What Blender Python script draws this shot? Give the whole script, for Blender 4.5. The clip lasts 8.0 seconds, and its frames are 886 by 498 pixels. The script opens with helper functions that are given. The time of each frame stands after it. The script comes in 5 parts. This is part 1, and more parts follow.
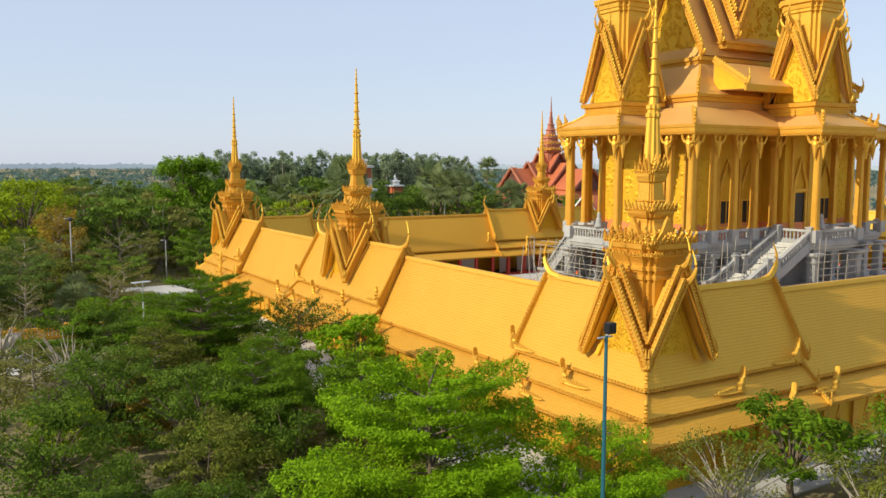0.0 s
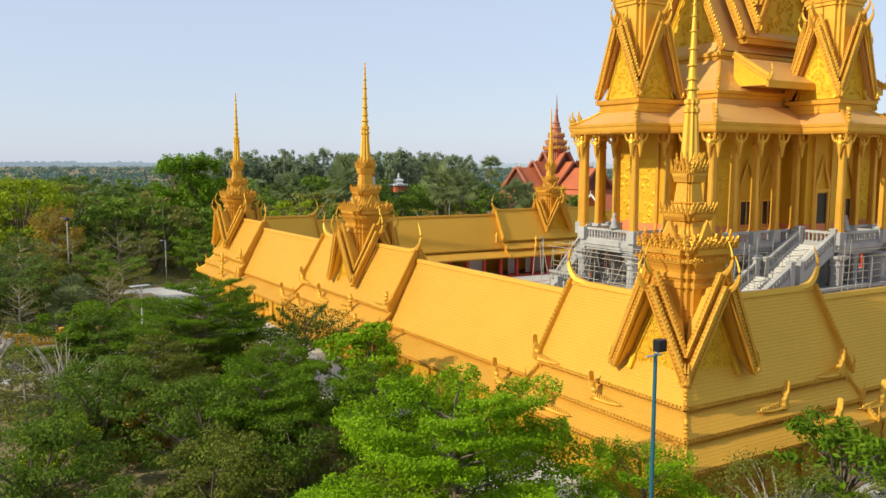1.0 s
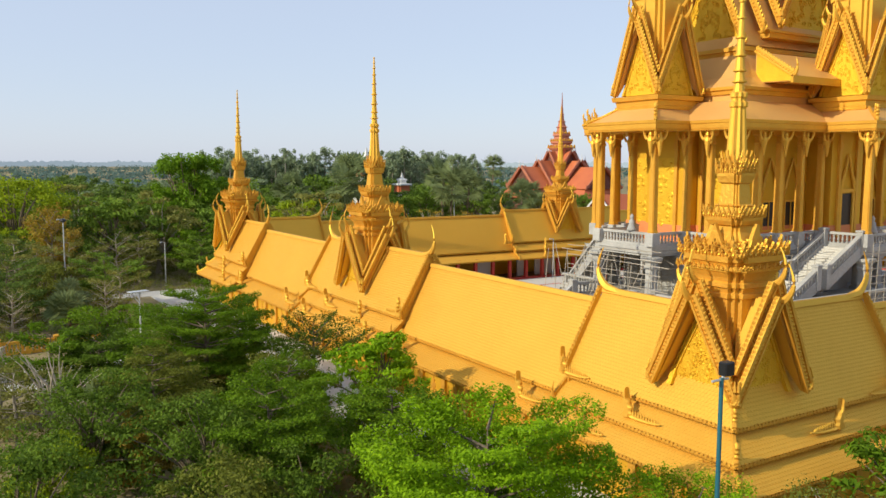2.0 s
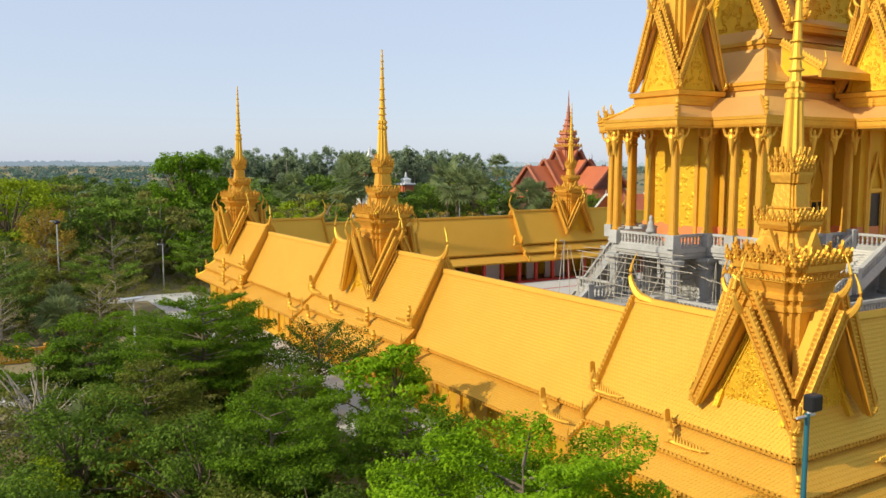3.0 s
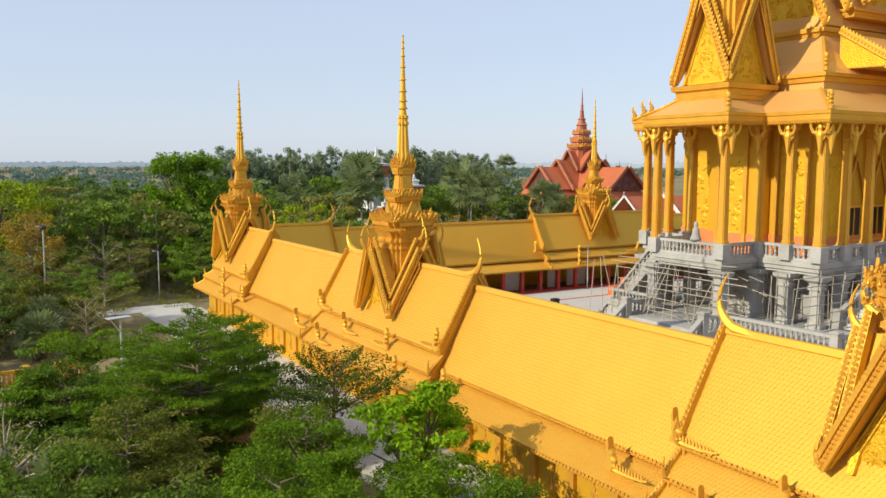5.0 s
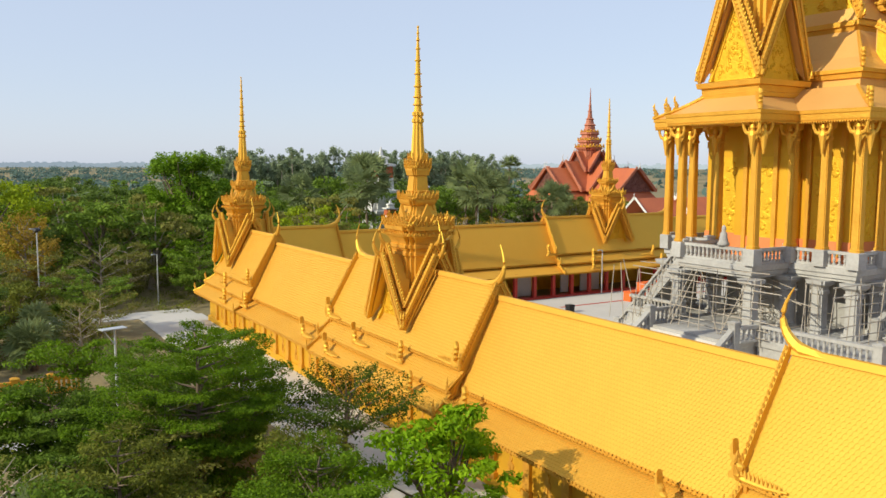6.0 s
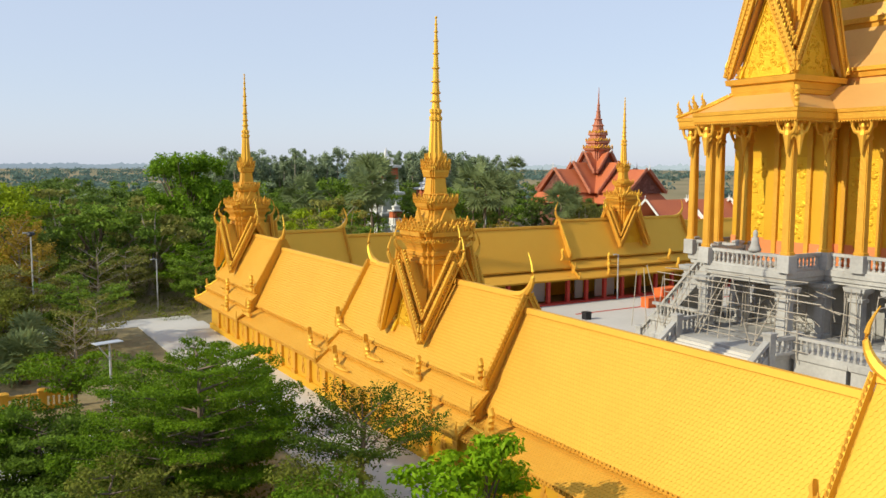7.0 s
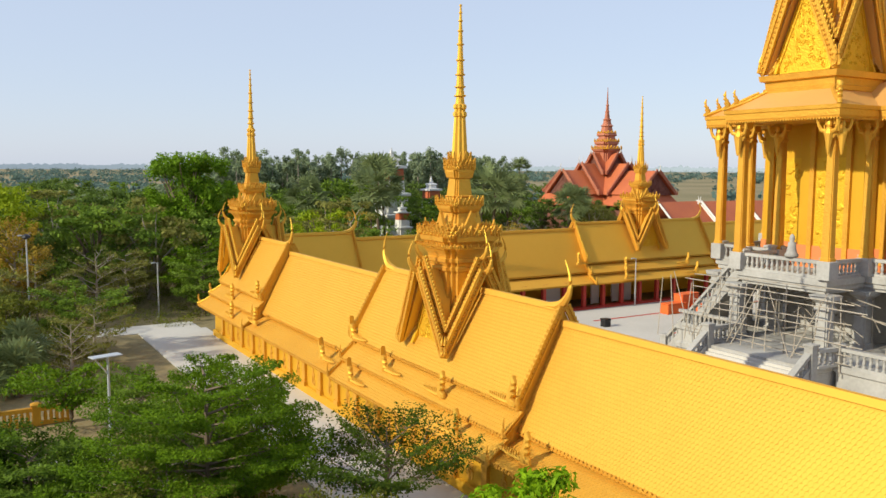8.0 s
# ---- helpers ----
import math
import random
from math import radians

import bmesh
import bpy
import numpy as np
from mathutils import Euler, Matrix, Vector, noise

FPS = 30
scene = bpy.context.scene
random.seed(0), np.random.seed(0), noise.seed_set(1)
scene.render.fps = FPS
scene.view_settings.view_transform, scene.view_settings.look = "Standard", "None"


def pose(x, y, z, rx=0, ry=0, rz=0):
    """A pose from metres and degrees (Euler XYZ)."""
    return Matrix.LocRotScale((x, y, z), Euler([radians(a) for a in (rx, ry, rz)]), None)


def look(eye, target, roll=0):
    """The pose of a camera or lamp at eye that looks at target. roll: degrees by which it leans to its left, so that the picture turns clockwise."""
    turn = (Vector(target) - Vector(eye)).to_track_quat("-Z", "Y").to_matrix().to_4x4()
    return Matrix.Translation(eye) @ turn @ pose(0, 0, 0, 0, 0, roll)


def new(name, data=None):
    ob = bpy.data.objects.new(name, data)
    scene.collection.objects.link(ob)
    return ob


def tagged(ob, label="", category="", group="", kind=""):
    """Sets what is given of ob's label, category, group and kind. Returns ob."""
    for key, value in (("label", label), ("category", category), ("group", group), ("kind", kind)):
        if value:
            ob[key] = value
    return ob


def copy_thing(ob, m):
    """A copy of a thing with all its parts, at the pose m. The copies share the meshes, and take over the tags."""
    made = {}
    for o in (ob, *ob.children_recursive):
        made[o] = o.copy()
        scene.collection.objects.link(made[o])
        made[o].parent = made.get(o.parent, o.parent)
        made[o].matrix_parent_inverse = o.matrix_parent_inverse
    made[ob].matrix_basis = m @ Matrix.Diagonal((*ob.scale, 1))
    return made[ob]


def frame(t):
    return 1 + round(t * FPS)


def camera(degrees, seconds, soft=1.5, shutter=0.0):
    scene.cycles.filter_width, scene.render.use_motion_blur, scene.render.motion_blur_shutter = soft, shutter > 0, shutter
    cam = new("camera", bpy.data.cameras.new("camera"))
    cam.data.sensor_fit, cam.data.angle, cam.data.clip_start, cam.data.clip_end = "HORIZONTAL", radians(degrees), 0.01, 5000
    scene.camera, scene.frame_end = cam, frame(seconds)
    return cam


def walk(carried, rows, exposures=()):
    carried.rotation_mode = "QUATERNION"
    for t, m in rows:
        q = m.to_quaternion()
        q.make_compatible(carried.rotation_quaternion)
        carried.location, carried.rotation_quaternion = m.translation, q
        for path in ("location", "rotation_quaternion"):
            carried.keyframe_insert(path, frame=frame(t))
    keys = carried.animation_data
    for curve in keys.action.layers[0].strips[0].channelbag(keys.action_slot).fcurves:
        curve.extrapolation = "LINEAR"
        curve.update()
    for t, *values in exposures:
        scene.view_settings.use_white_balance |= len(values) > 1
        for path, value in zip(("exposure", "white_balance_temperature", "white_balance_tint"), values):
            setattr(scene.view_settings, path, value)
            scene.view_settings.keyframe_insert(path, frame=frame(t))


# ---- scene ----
cam = camera(56.7, 8.0)
PATH = [
    (0, (-26.626, -26.144, 13.689), (-25.591, -24.444, 13.486), 0.1),
    (0.5, (-26.33, -24.816, 13.646), (-25.295, -23.117, 13.443), 0.2),
    (1, (-26.039, -23.464, 13.69), (-25.004, -21.766, 13.484), 0.2),
    (1.5, (-25.781, -22.069, 13.69), (-24.744, -20.372, 13.483), 0.2),
    (3, (-24.404, -17.575, 13.636), (-23.369, -15.876, 13.427), 0.1),
    (3.5, (-23.841, -16.014, 13.676), (-22.807, -14.315, 13.466), 0.2),
    (4, (-23.325, -14.461, 13.684), (-22.291, -12.761, 13.475), 0.2),
    (4.5, (-22.914, -12.928, 13.646), (-21.88, -11.228, 13.438), 0.1),
    (6, (-21.635, -8.294, 13.572), (-20.603, -6.592, 13.367), 0.2),
    (6.5, (-21.274, -6.733, 13.56), (-20.242, -5.032, 13.357), 0.2),
    (7, (-20.858, -5.198, 13.563), (-19.828, -3.496, 13.361), 0.2),
    (7.5, (-20.579, -3.64, 13.533), (-19.547, -1.938, 13.332), 0.2),
    (8, (-20.302, -2.104, 13.48), (-19.271, -0.401, 13.281), 0.3),
]
walk(cam, [(t, look(eye, target, roll)) for t, eye, target, roll in PATH])

# ---- world and sun ----
SUN_EL, SUN_AZ = radians(29), radians(-86)   # azimuth from +y towards +x
world = bpy.data.worlds.new("sky")
scene.world = world
world.use_nodes = True
wn = world.node_tree.nodes
sky = wn.new("ShaderNodeTexSky")
sky.sky_type = 'NISHITA'
sky.sun_disc = False
sky.sun_elevation, sky.sun_rotation = SUN_EL, SUN_AZ
sky.air_density, sky.dust_density, sky.ozone_density = 1.0, 0.6, 2.0
wn["Background"].inputs[1].default_value = 0.15
haze = wn.new("ShaderNodeMix")   # thin white haze over the whole dome
haze.data_type = 'RGBA'
haze.inputs[0].default_value = 0.72
haze.inputs[7].default_value = (4.3, 4.85, 6.0, 1)
world.node_tree.links.new(sky.outputs[0], haze.inputs[6])
world.node_tree.links.new(haze.outputs[2], wn["Background"].inputs[0])
sun = new("sun", bpy.data.lights.new("sun", 'SUN'))
sun.data.energy, sun.data.angle, sun.data.color = 4.6, radians(0.6), (1.0, 0.93, 0.72)
sdir = Vector((math.sin(SUN_AZ) * math.cos(SUN_EL), math.cos(SUN_AZ) * math.cos(SUN_EL), math.sin(SUN_EL)))
sun.matrix_world = look(sdir * 200, (0, 0, 0))
scene.view_settings.exposure = 0.0

# ---- materials ----


def mat(name, col, rough=0.6, var=0.12, scale=1.5, fine=14.0, bump=0.15, metal=0.0, col2=None, spec=0.4, island=0.0, dist=0.02, obj=0.0):
    """Two scales of noise in colour, roughness and relief."""
    m = bpy.data.materials.new(name)
    m.use_nodes = True
    nt = m.node_tree
    n, l = nt.nodes, nt.links
    bs = n["Principled BSDF"]
    bs.inputs["Roughness"].default_value = rough
    bs.inputs["Metallic"].default_value = metal
    bs.inputs["Specular IOR Level"].default_value = spec
    geo = n.new("ShaderNodeNewGeometry")
    big, small = n.new("ShaderNodeTexNoise"), n.new("ShaderNodeTexNoise")
    big.inputs["Scale"].default_value, small.inputs["Scale"].default_value = scale, fine
    big.inputs["Detail"].default_value, small.inputs["Detail"].default_value = 5, 4
    for t in (big, small):
        l.new(geo.outputs["Position"], t.inputs["Vector"])
    c2 = col2 or tuple(c * 0.62 for c in col)
    ramp = n.new("ShaderNodeMix")
    ramp.data_type = 'RGBA'
    ramp.inputs[6].default_value, ramp.inputs[7].default_value = (*col, 1), (*c2, 1)
    mm = n.new("ShaderNodeMath")
    mm.operation = 'MULTIPLY_ADD'
    l.new(big.outputs[0], mm.inputs[0])
    mm.inputs[1].default_value, mm.inputs[2].default_value = 5.0 * var, 0.25 - 2.5 * var
    add = n.new("ShaderNodeMath")
    add.operation = 'MULTIPLY_ADD'
    l.new(small.outputs[0], add.inputs[0])
    add.inputs[1].default_value = 2.2 * var
    l.new(mm.outputs[0], add.inputs[2])
    last = add
    if island or obj:
        src = geo.outputs["Random Per Island"]
        if obj:
            src = n.new("ShaderNodeObjectInfo").outputs["Random"]
        ia = n.new("ShaderNodeMath")
        ia.operation = 'MULTIPLY_ADD'
        l.new(src, ia.inputs[0])
        ia.inputs[1].default_value = island or obj
        l.new(add.outputs[0], ia.inputs[2])
        last = ia
    last.use_clamp = True
    l.new(last.outputs[0], ramp.inputs[0])
    l.new(ramp.outputs[2], bs.inputs["Base Color"])
    if bump:
        bp = n.new("ShaderNodeBump")
        bp.inputs["Strength"].default_value, bp.inputs["Distance"].default_value = bump, dist
        l.new(small.outputs[0], bp.inputs["Height"])
        l.new(bp.outputs[0], bs.inputs["Normal"])
    return m


def gold(name, body, body2, shine, rough=0.5, mix=0.42, **kw):
    """Metallic gold paint: an orange body colour with a broad yellow lustre of flakes."""
    m = mat(name, body, 0.55, col2=body2, **kw)
    nt = m.node_tree
    n, l = nt.nodes, nt.links
    bs = n["Principled BSDF"]
    gl = n.new("ShaderNodeBsdfAnisotropic")
    gl.inputs["Color"].default_value = (*shine, 1)
    gl.inputs["Roughness"].default_value = rough
    if bs.inputs["Normal"].links:
        l.new(bs.inputs["Normal"].links[0].from_socket, gl.inputs["Normal"])
    mx = n.new("ShaderNodeMixShader")
    mx.inputs[0].default_value = mix
    l.new(bs.outputs[0], mx.inputs[1])
    l.new(gl.outputs[0], mx.inputs[2])
    l.new(mx.outputs[0], n["Material Output"].inputs[0])
    return m


SHINE = (1.0, 0.80, 0.03)
GOLD = gold("gold_paint", (0.71, 0.34, 0.047), (0.45, 0.172, 0.021), SHINE, 0.45, 0.18, var=0.2, scale=0.7, fine=7, bump=0.7, dist=0.05, spec=0.3)
GOLD2 = gold("gold_paint_bright", (0.76, 0.39, 0.06), (0.56, 0.24, 0.03), (1.0, 0.80, 0.04), 0.5, 0.2, var=0.16, scale=0.9, fine=9, bump=0.4, spec=0.3)
CARVED = gold("carved_gold", (0.76, 0.43, 0.03), (0.48, 0.20, 0.012), (1.0, 0.80, 0.03), 0.5, 0.26, var=0.2, scale=1.5, fine=9, bump=0.8, dist=0.06, spec=0.3)
ROOF = gold("yellow_glazed_tile", (0.71, 0.365, 0.052), (0.59, 0.268, 0.035), SHINE, 0.45, 0.18, var=0.18, scale=0.35, fine=7, bump=0.1, island=0.22, spec=0.3)
ROOFBASE = gold("tile_bedding", (0.58, 0.285, 0.04), (0.46, 0.20, 0.026), SHINE, 0.55, 0.18, var=0.1, scale=0.5, fine=8, bump=0.2, spec=0.3)
ROOFPINK = gold("pale_ochre_roof", (0.68, 0.36, 0.115), (0.54, 0.26, 0.075), (0.95, 0.70, 0.14), 0.55, 0.17, var=0.18, scale=0.3, fine=5, bump=0.4, spec=0.3)
BAND = mat("orange_red_base_paint", (0.72, 0.25, 0.09), 0.6, 0.16, 0.6, 6, 0.2, col2=(0.60, 0.18, 0.05))
WALL = gold("orange_wall_paint", (0.62, 0.315, 0.022), (0.48, 0.20, 0.014), SHINE, 0.55, 0.2, var=0.14, scale=0.4, fine=7, bump=0.2, spec=0.3)
REDPAINT = mat("red_paint", (0.52, 0.05, 0.035), 0.5, 0.12, 1, 9, 0.15)
CONC = mat("grey_concrete", (0.52, 0.505, 0.475), 0.85, 0.26, 0.45, 5, 0.5, col2=(0.26, 0.25, 0.235))
CONCL = mat("pale_concrete_paving", (0.62, 0.59, 0.54), 0.85, 0.16, 0.12, 4, 0.3, col2=(0.38, 0.365, 0.33))
DARK = mat("dark_interior", (0.05, 0.04, 0.035), 0.8, 0.1, 1, 6, 0.1)
PARTW = mat("pale_partition", (0.5, 0.48, 0.46), 0.8, 0.1, 0.8, 6, 0.2)
BAMBOO = mat("weathered_bamboo", (0.50, 0.44, 0.36), 0.7, 0.15, 1, 12, 0.2, obj=0.4, col2=(0.30, 0.26, 0.21))
REDROOF = mat("red_clay_tile", (0.56, 0.155, 0.05), 0.65, 0.2, 0.3, 4, 0.5, col2=(0.36, 0.085, 0.04))
REDTRIM = mat("pale_red_moulding", (0.52, 0.20, 0.11), 0.6, 0.2, 0.6, 6, 0.4, col2=(0.36, 0.11, 0.06))
REDBROWN = mat("dark_red_timber", (0.22, 0.085, 0.06), 0.7, 0.15, 0.8, 6, 0.3)
WHITE = mat("white_plaster", (0.78, 0.77, 0.74), 0.7, 0.1, 0.6, 8, 0.15)
TEAL = mat("teal_steel", (0.02, 0.13, 0.17), 0.35, 0.1, 1, 12, 0.05, spec=0.6)
STEEL = mat("galvanised_steel", (0.62, 0.63, 0.64), 0.4, 0.08, 2, 14, 0.05, metal=0.4)
# also paints the unlit insides of temple windows and doors
BLACK = mat("black_plastic_and_unlit_opening", (0.015, 0.015, 0.018), 0.4, 0.1, 2, 14, 0.05)
ORANGE = mat("orange_tarp", (0.85, 0.16, 0.03), 0.6, 0.12, 1, 8, 0.2)
GRASS = mat("dry_grass_soil", (0.34, 0.26, 0.14), 0.95, 0.30, 0.012, 2.2, 0.8, col2=(0.15, 0.13, 0.05), dist=0.1)
BARK = mat("tree_bark", (0.20, 0.15, 0.10), 0.9, 0.2, 2, 14, 0.6, col2=(0.10, 0.075, 0.05))
PALEBARK = mat("pale_bark", (0.42, 0.36, 0.28), 0.9, 0.2, 2, 14, 0.5, col2=(0.24, 0.20, 0.15))


def leafmat(name, col, col2):
    m = mat(name, col, 0.5, 0.18, 0.5, 3.0, 0.0, col2=col2, island=0.45, spec=0.06)
    nt = m.node_tree
    bs = nt.nodes["Principled BSDF"]
    tr = nt.nodes.new("ShaderNodeBsdfTranslucent")
    mix = nt.nodes.new("ShaderNodeMixShader")
    mix.inputs[0].default_value = 0.36
    src = bs.inputs["Base Color"].links[0].from_socket
    nt.links.new(src, tr.inputs[0])
    nt.links.new(bs.outputs[0], mix.inputs[1])
    nt.links.new(tr.outputs[0], mix.inputs[2])
    nt.links.new(mix.outputs[0], nt.nodes["Material Output"].inputs[0])
    return m


LEAF_BRIGHT = leafmat("bright_green_leaves", (0.38, 0.58, 0.014), (0.15, 0.28, 0.008))
LEAF_MID = leafmat("green_leaves", (0.22, 0.36, 0.016), (0.08, 0.15, 0.009))
LEAF_DARK = leafmat("dark_green_leaves", (0.19, 0.30, 0.03), (0.08, 0.13, 0.015))
LEAF_OLIVE = leafmat("olive_leaves", (0.26, 0.28, 0.04), (0.12, 0.14, 0.022))
LEAF_DRY = leafmat("dry_yellow_leaves", (0.55, 0.40, 0.05), (0.33, 0.22, 0.04))
LEAF_BLUE = leafmat("bluish_green_leaves", (0.30, 0.36, 0.15), (0.16, 0.20, 0.08))
LEAF_EUC = leafmat("grey_green_leaves", (0.37, 0.43, 0.26), (0.22, 0.28, 0.15))
LEAF_DEEP = leafmat("deep_green_leaves", (0.13, 0.20, 0.02), (0.06, 0.10, 0.012))
LEAF_FRESH = leafmat("fresh_green_leaves", (0.28, 0.47, 0.03), (0.11, 0.20, 0.012))
# haze of distance is put into this leaf colour
LEAF_HAZE = leafmat("far_leaves_haze_tint", (0.17, 0.25, 0.20), (0.11, 0.17, 0.15))
# woodland leaves: lighter copies of near leaf colours, with some haze mixed in
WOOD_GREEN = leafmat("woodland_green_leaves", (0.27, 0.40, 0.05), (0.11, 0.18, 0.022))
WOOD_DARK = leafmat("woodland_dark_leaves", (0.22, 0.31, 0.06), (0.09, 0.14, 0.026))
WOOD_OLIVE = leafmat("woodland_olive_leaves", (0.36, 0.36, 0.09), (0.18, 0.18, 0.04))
LEAF_YEL = leafmat("yellow_green_leaves", (0.42, 0.50, 0.02), (0.22, 0.30, 0.015))

# ---- building helpers ----


def part(name, bm, material, parent=None, label="", smooth=False):
    me = bpy.data.meshes.new(name)
    bmesh.ops.recalc_face_normals(bm, faces=bm.faces)
    bm.to_mesh(me)
    bm.free()
    me.materials.append(material)
    if smooth:
        me.shade_smooth()
    ob = new(name, me)
    if parent:
        ob.parent = parent
    if label:
        ob["label"] = label
    return ob


def share(name, me, m, parent):
    ob = new(name, me)
    ob.parent = parent
    ob.matrix_local = m
    return ob


def thing(name, label, category, m=None, group="", kind=""):
    ob = tagged(new(name), label, category, group, kind)
    if m:
        ob.matrix_world = m
    return ob


def box(bm, x0, x1, y0, y1, z0, z1, bevel=0.0, m=None):
    v = [bm.verts.new((x, y, z)) for x in (x0, x1) for y in (y0, y1) for z in (z0, z1)]
    fs = [bm.faces.new([v[i] for i in q]) for q in ((0, 1, 3, 2), (4, 6, 7, 5), (0, 4, 5, 1), (2, 3, 7, 6), (0, 2, 6, 4), (1, 5, 7, 3))]
    if bevel:
        es = list({e for f in fs for e in f.edges})
        r = bmesh.ops.bevel(bm, geom=es, offset=bevel, segments=1, affect='EDGES')
        v = list({q for f in r["faces"] for q in f.verts} | {q for q in v if q.is_valid})
    if m:
        bmesh.ops.transform(bm, matrix=m, verts=[q for q in v if q.is_valid])
    return bm


def loft(bm, rings, cap=True):
    """Joins rings of points of equal number."""
    rs = [[bm.verts.new(p) for p in r] for r in rings]
    n = len(rs[0])
    for a, b in zip(rs, rs[1:]):
        for i in range(n):
            bm.faces.new((a[i], a[(i + 1) % n], b[(i + 1) % n], b[i]))
    if cap:
        bm.faces.new(rs[0][::-1])
        bm.faces.new(rs[-1])
    return bm


def redent(k=0.16, steps=2):
    """A square of half size 1 whose corners step inwards."""
    q = []
    corner = []
    x, y = 1 - k * steps, -1
    corner.append((x, y))
    for i in range(steps):
        y += k
        corner.append((x, y))
        x += k
        corner.append((x, y))
    for r in range(4):
        c, s = (1, 0, -1, 0)[r], (0, 1, 0, -1)[r]
        q += [(a * c - b * s, a * s + b * c) for a, b in corner]
    return q


SQ = [(1, -1), (1, 1), (-1, 1), (-1, -1)]
RED = redent()
RED1 = redent(0.22, 1)
FLUTE = [((1.0 if i % 2 else 0.80) * math.cos(math.pi * i / 10), (1.0 if i % 2 else 0.80) * math.sin(math.pi * i / 10)) for i in range(20)]


def ngon(n):
    return [(math.cos(2 * math.pi * i / n), math.sin(2 * math.pi * i / n)) for i in range(n)]


def stack(bm, plan, levels, cx=0, cy=0):
    """A tower of one plan at heights and half sizes (z, half) or (z, half x, half y)."""
    return loft(bm, [[(cx + a * l[1], cy + b * l[-1], l[0]) for a, b in plan] for l in levels])


def tube(bm, pts, radii, n=7, flat=1.0):
    """A tapering tube along points."""
    rings = []
    for i, p in enumerate(pts):
        d = (Vector(pts[min(i + 1, len(pts) - 1)]) - Vector(pts[max(i - 1, 0)])).normalized()
        a = d.cross(Vector((0, 0, 1)))
        if a.length < 1e-3:
            a = Vector((1, 0, 0))
        a.normalize()
        b = d.cross(a)
        rings.append([Vector(p) + radii[i] * (math.cos(t) * a * flat + math.sin(t) * b) for t in [2 * math.pi * k / n for k in range(n)]])
    return loft(bm, rings)


def horn(bm, base, out, height, lean, r, sweep=0.0):
    """An upswept curling roof finial: leaves outwards, then turns up and back."""
    o = Vector(out)
    pts, rad = [], []
    if sweep:
        for k in (1.0, 0.66, 0.33):
            pts.append(Vector(base) - o * sweep * k + Vector((0, 0, -0.06 - 0.02 * k)))
            rad.append(r * (0.45 + 0.5 * (1 - k)))
    for i in range(10):
        s = i / 9
        q = Vector(base) + o * (lean * (math.sin(s * 2.6) * 0.75)) + Vector((0, 0, height * (s ** 1.35)))
        pts.append(q)
        rad.append(r * (1 - s) ** 1.05 + 0.018)
    return tube(bm, pts, rad, 6)


def flame(bm, x0, k, m=None):
    """A serrated flame leaf standing in the xz plane, leaning and curling towards -x."""
    side = ((0.20, 0.0), (0.25, 0.16), (0.15, 0.26), (0.22, 0.40), (0.12, 0.50), (0.17, 0.62), (0.07, 0.72), (0.09, 0.84))
    bend = lambda z: 0.10 * math.sin(z * 5.2)
    prof = [(x0 + k * (bend(z) - x), k * z) for x, z in side] + [(x0 - 0.06 * k, 1.08 * k)] + [(x0 + k * (bend(z) + x * 0.7), k * z * 0.96) for x, z in side[::-1]]
    mid = [(x0 + (x - x0) * 0.6, z * 0.94 + 0.02 * k) for x, z in prof]
    rings = [[(x, -0.11 * k, z) for x, z in mid], [(x, -0.04 * k, z) for x, z in prof], [(x, 0.04 * k, z) for x, z in prof], [(x, 0.11 * k, z) for x, z in mid]]
    if m:
        rings = [[m @ Vector(p) for p in r] for r in rings]
    loft(bm, rings)


def antefix_mesh(name="antefix"):
    """A pointed leaf ornament, one unit high, standing on z = 0, facing -y."""
    bm = bmesh.new()
    half_prof = ((0.26, 0), (0.42, 0.12), (0.40, 0.26), (0.22, 0.34), (0.34, 0.46), (0.28, 0.56), (0.12, 0.60), (0.17, 0.72), (0.05, 0.80))
    prof = [(-x, z) for x, z in half_prof] + [(0.03, 1.0)] + list(half_prof[::-1])
    loft(bm, [[(x, 0.12, z) for x, z in prof], [(x * 0.85, -0.10, z * 0.97) for x, z in prof]])
    tube(bm, [(0, -0.1, 0.05), (0, -0.2, 0.25), (0, -0.12, 0.55)], [0.08, 0.13, 0.03], 5)
    bmesh.ops.recalc_face_normals(bm, faces=bm.faces)
    me = bpy.data.meshes.new(name)
    bm.to_mesh(me)
    bm.free()
    me.materials.append(GOLD)
    return me


ANTEFIX = antefix_mesh()


def crown(parent, half, z, h, count, lean=12, cx=0, cy=0, cornerh=1.25):
    """Rows of leaf ornaments round a square ledge."""
    for r in range(4):
        for i in range(count):
            u = (i + 0.5) / count * 2 - 1
            hh = h * (1.0 if i % 2 else 0.78) * (cornerh if i in (0, count - 1) else 1)
            w = 2 * half / count * 1.1
            m = pose(cx, cy, z, 0, 0, 90 * r) @ pose(u * half, -half, 0, lean) @ Matrix.Diagonal((w, max(w, 0.12), hh, 1))
            share("antefix", ANTEFIX, m, parent)


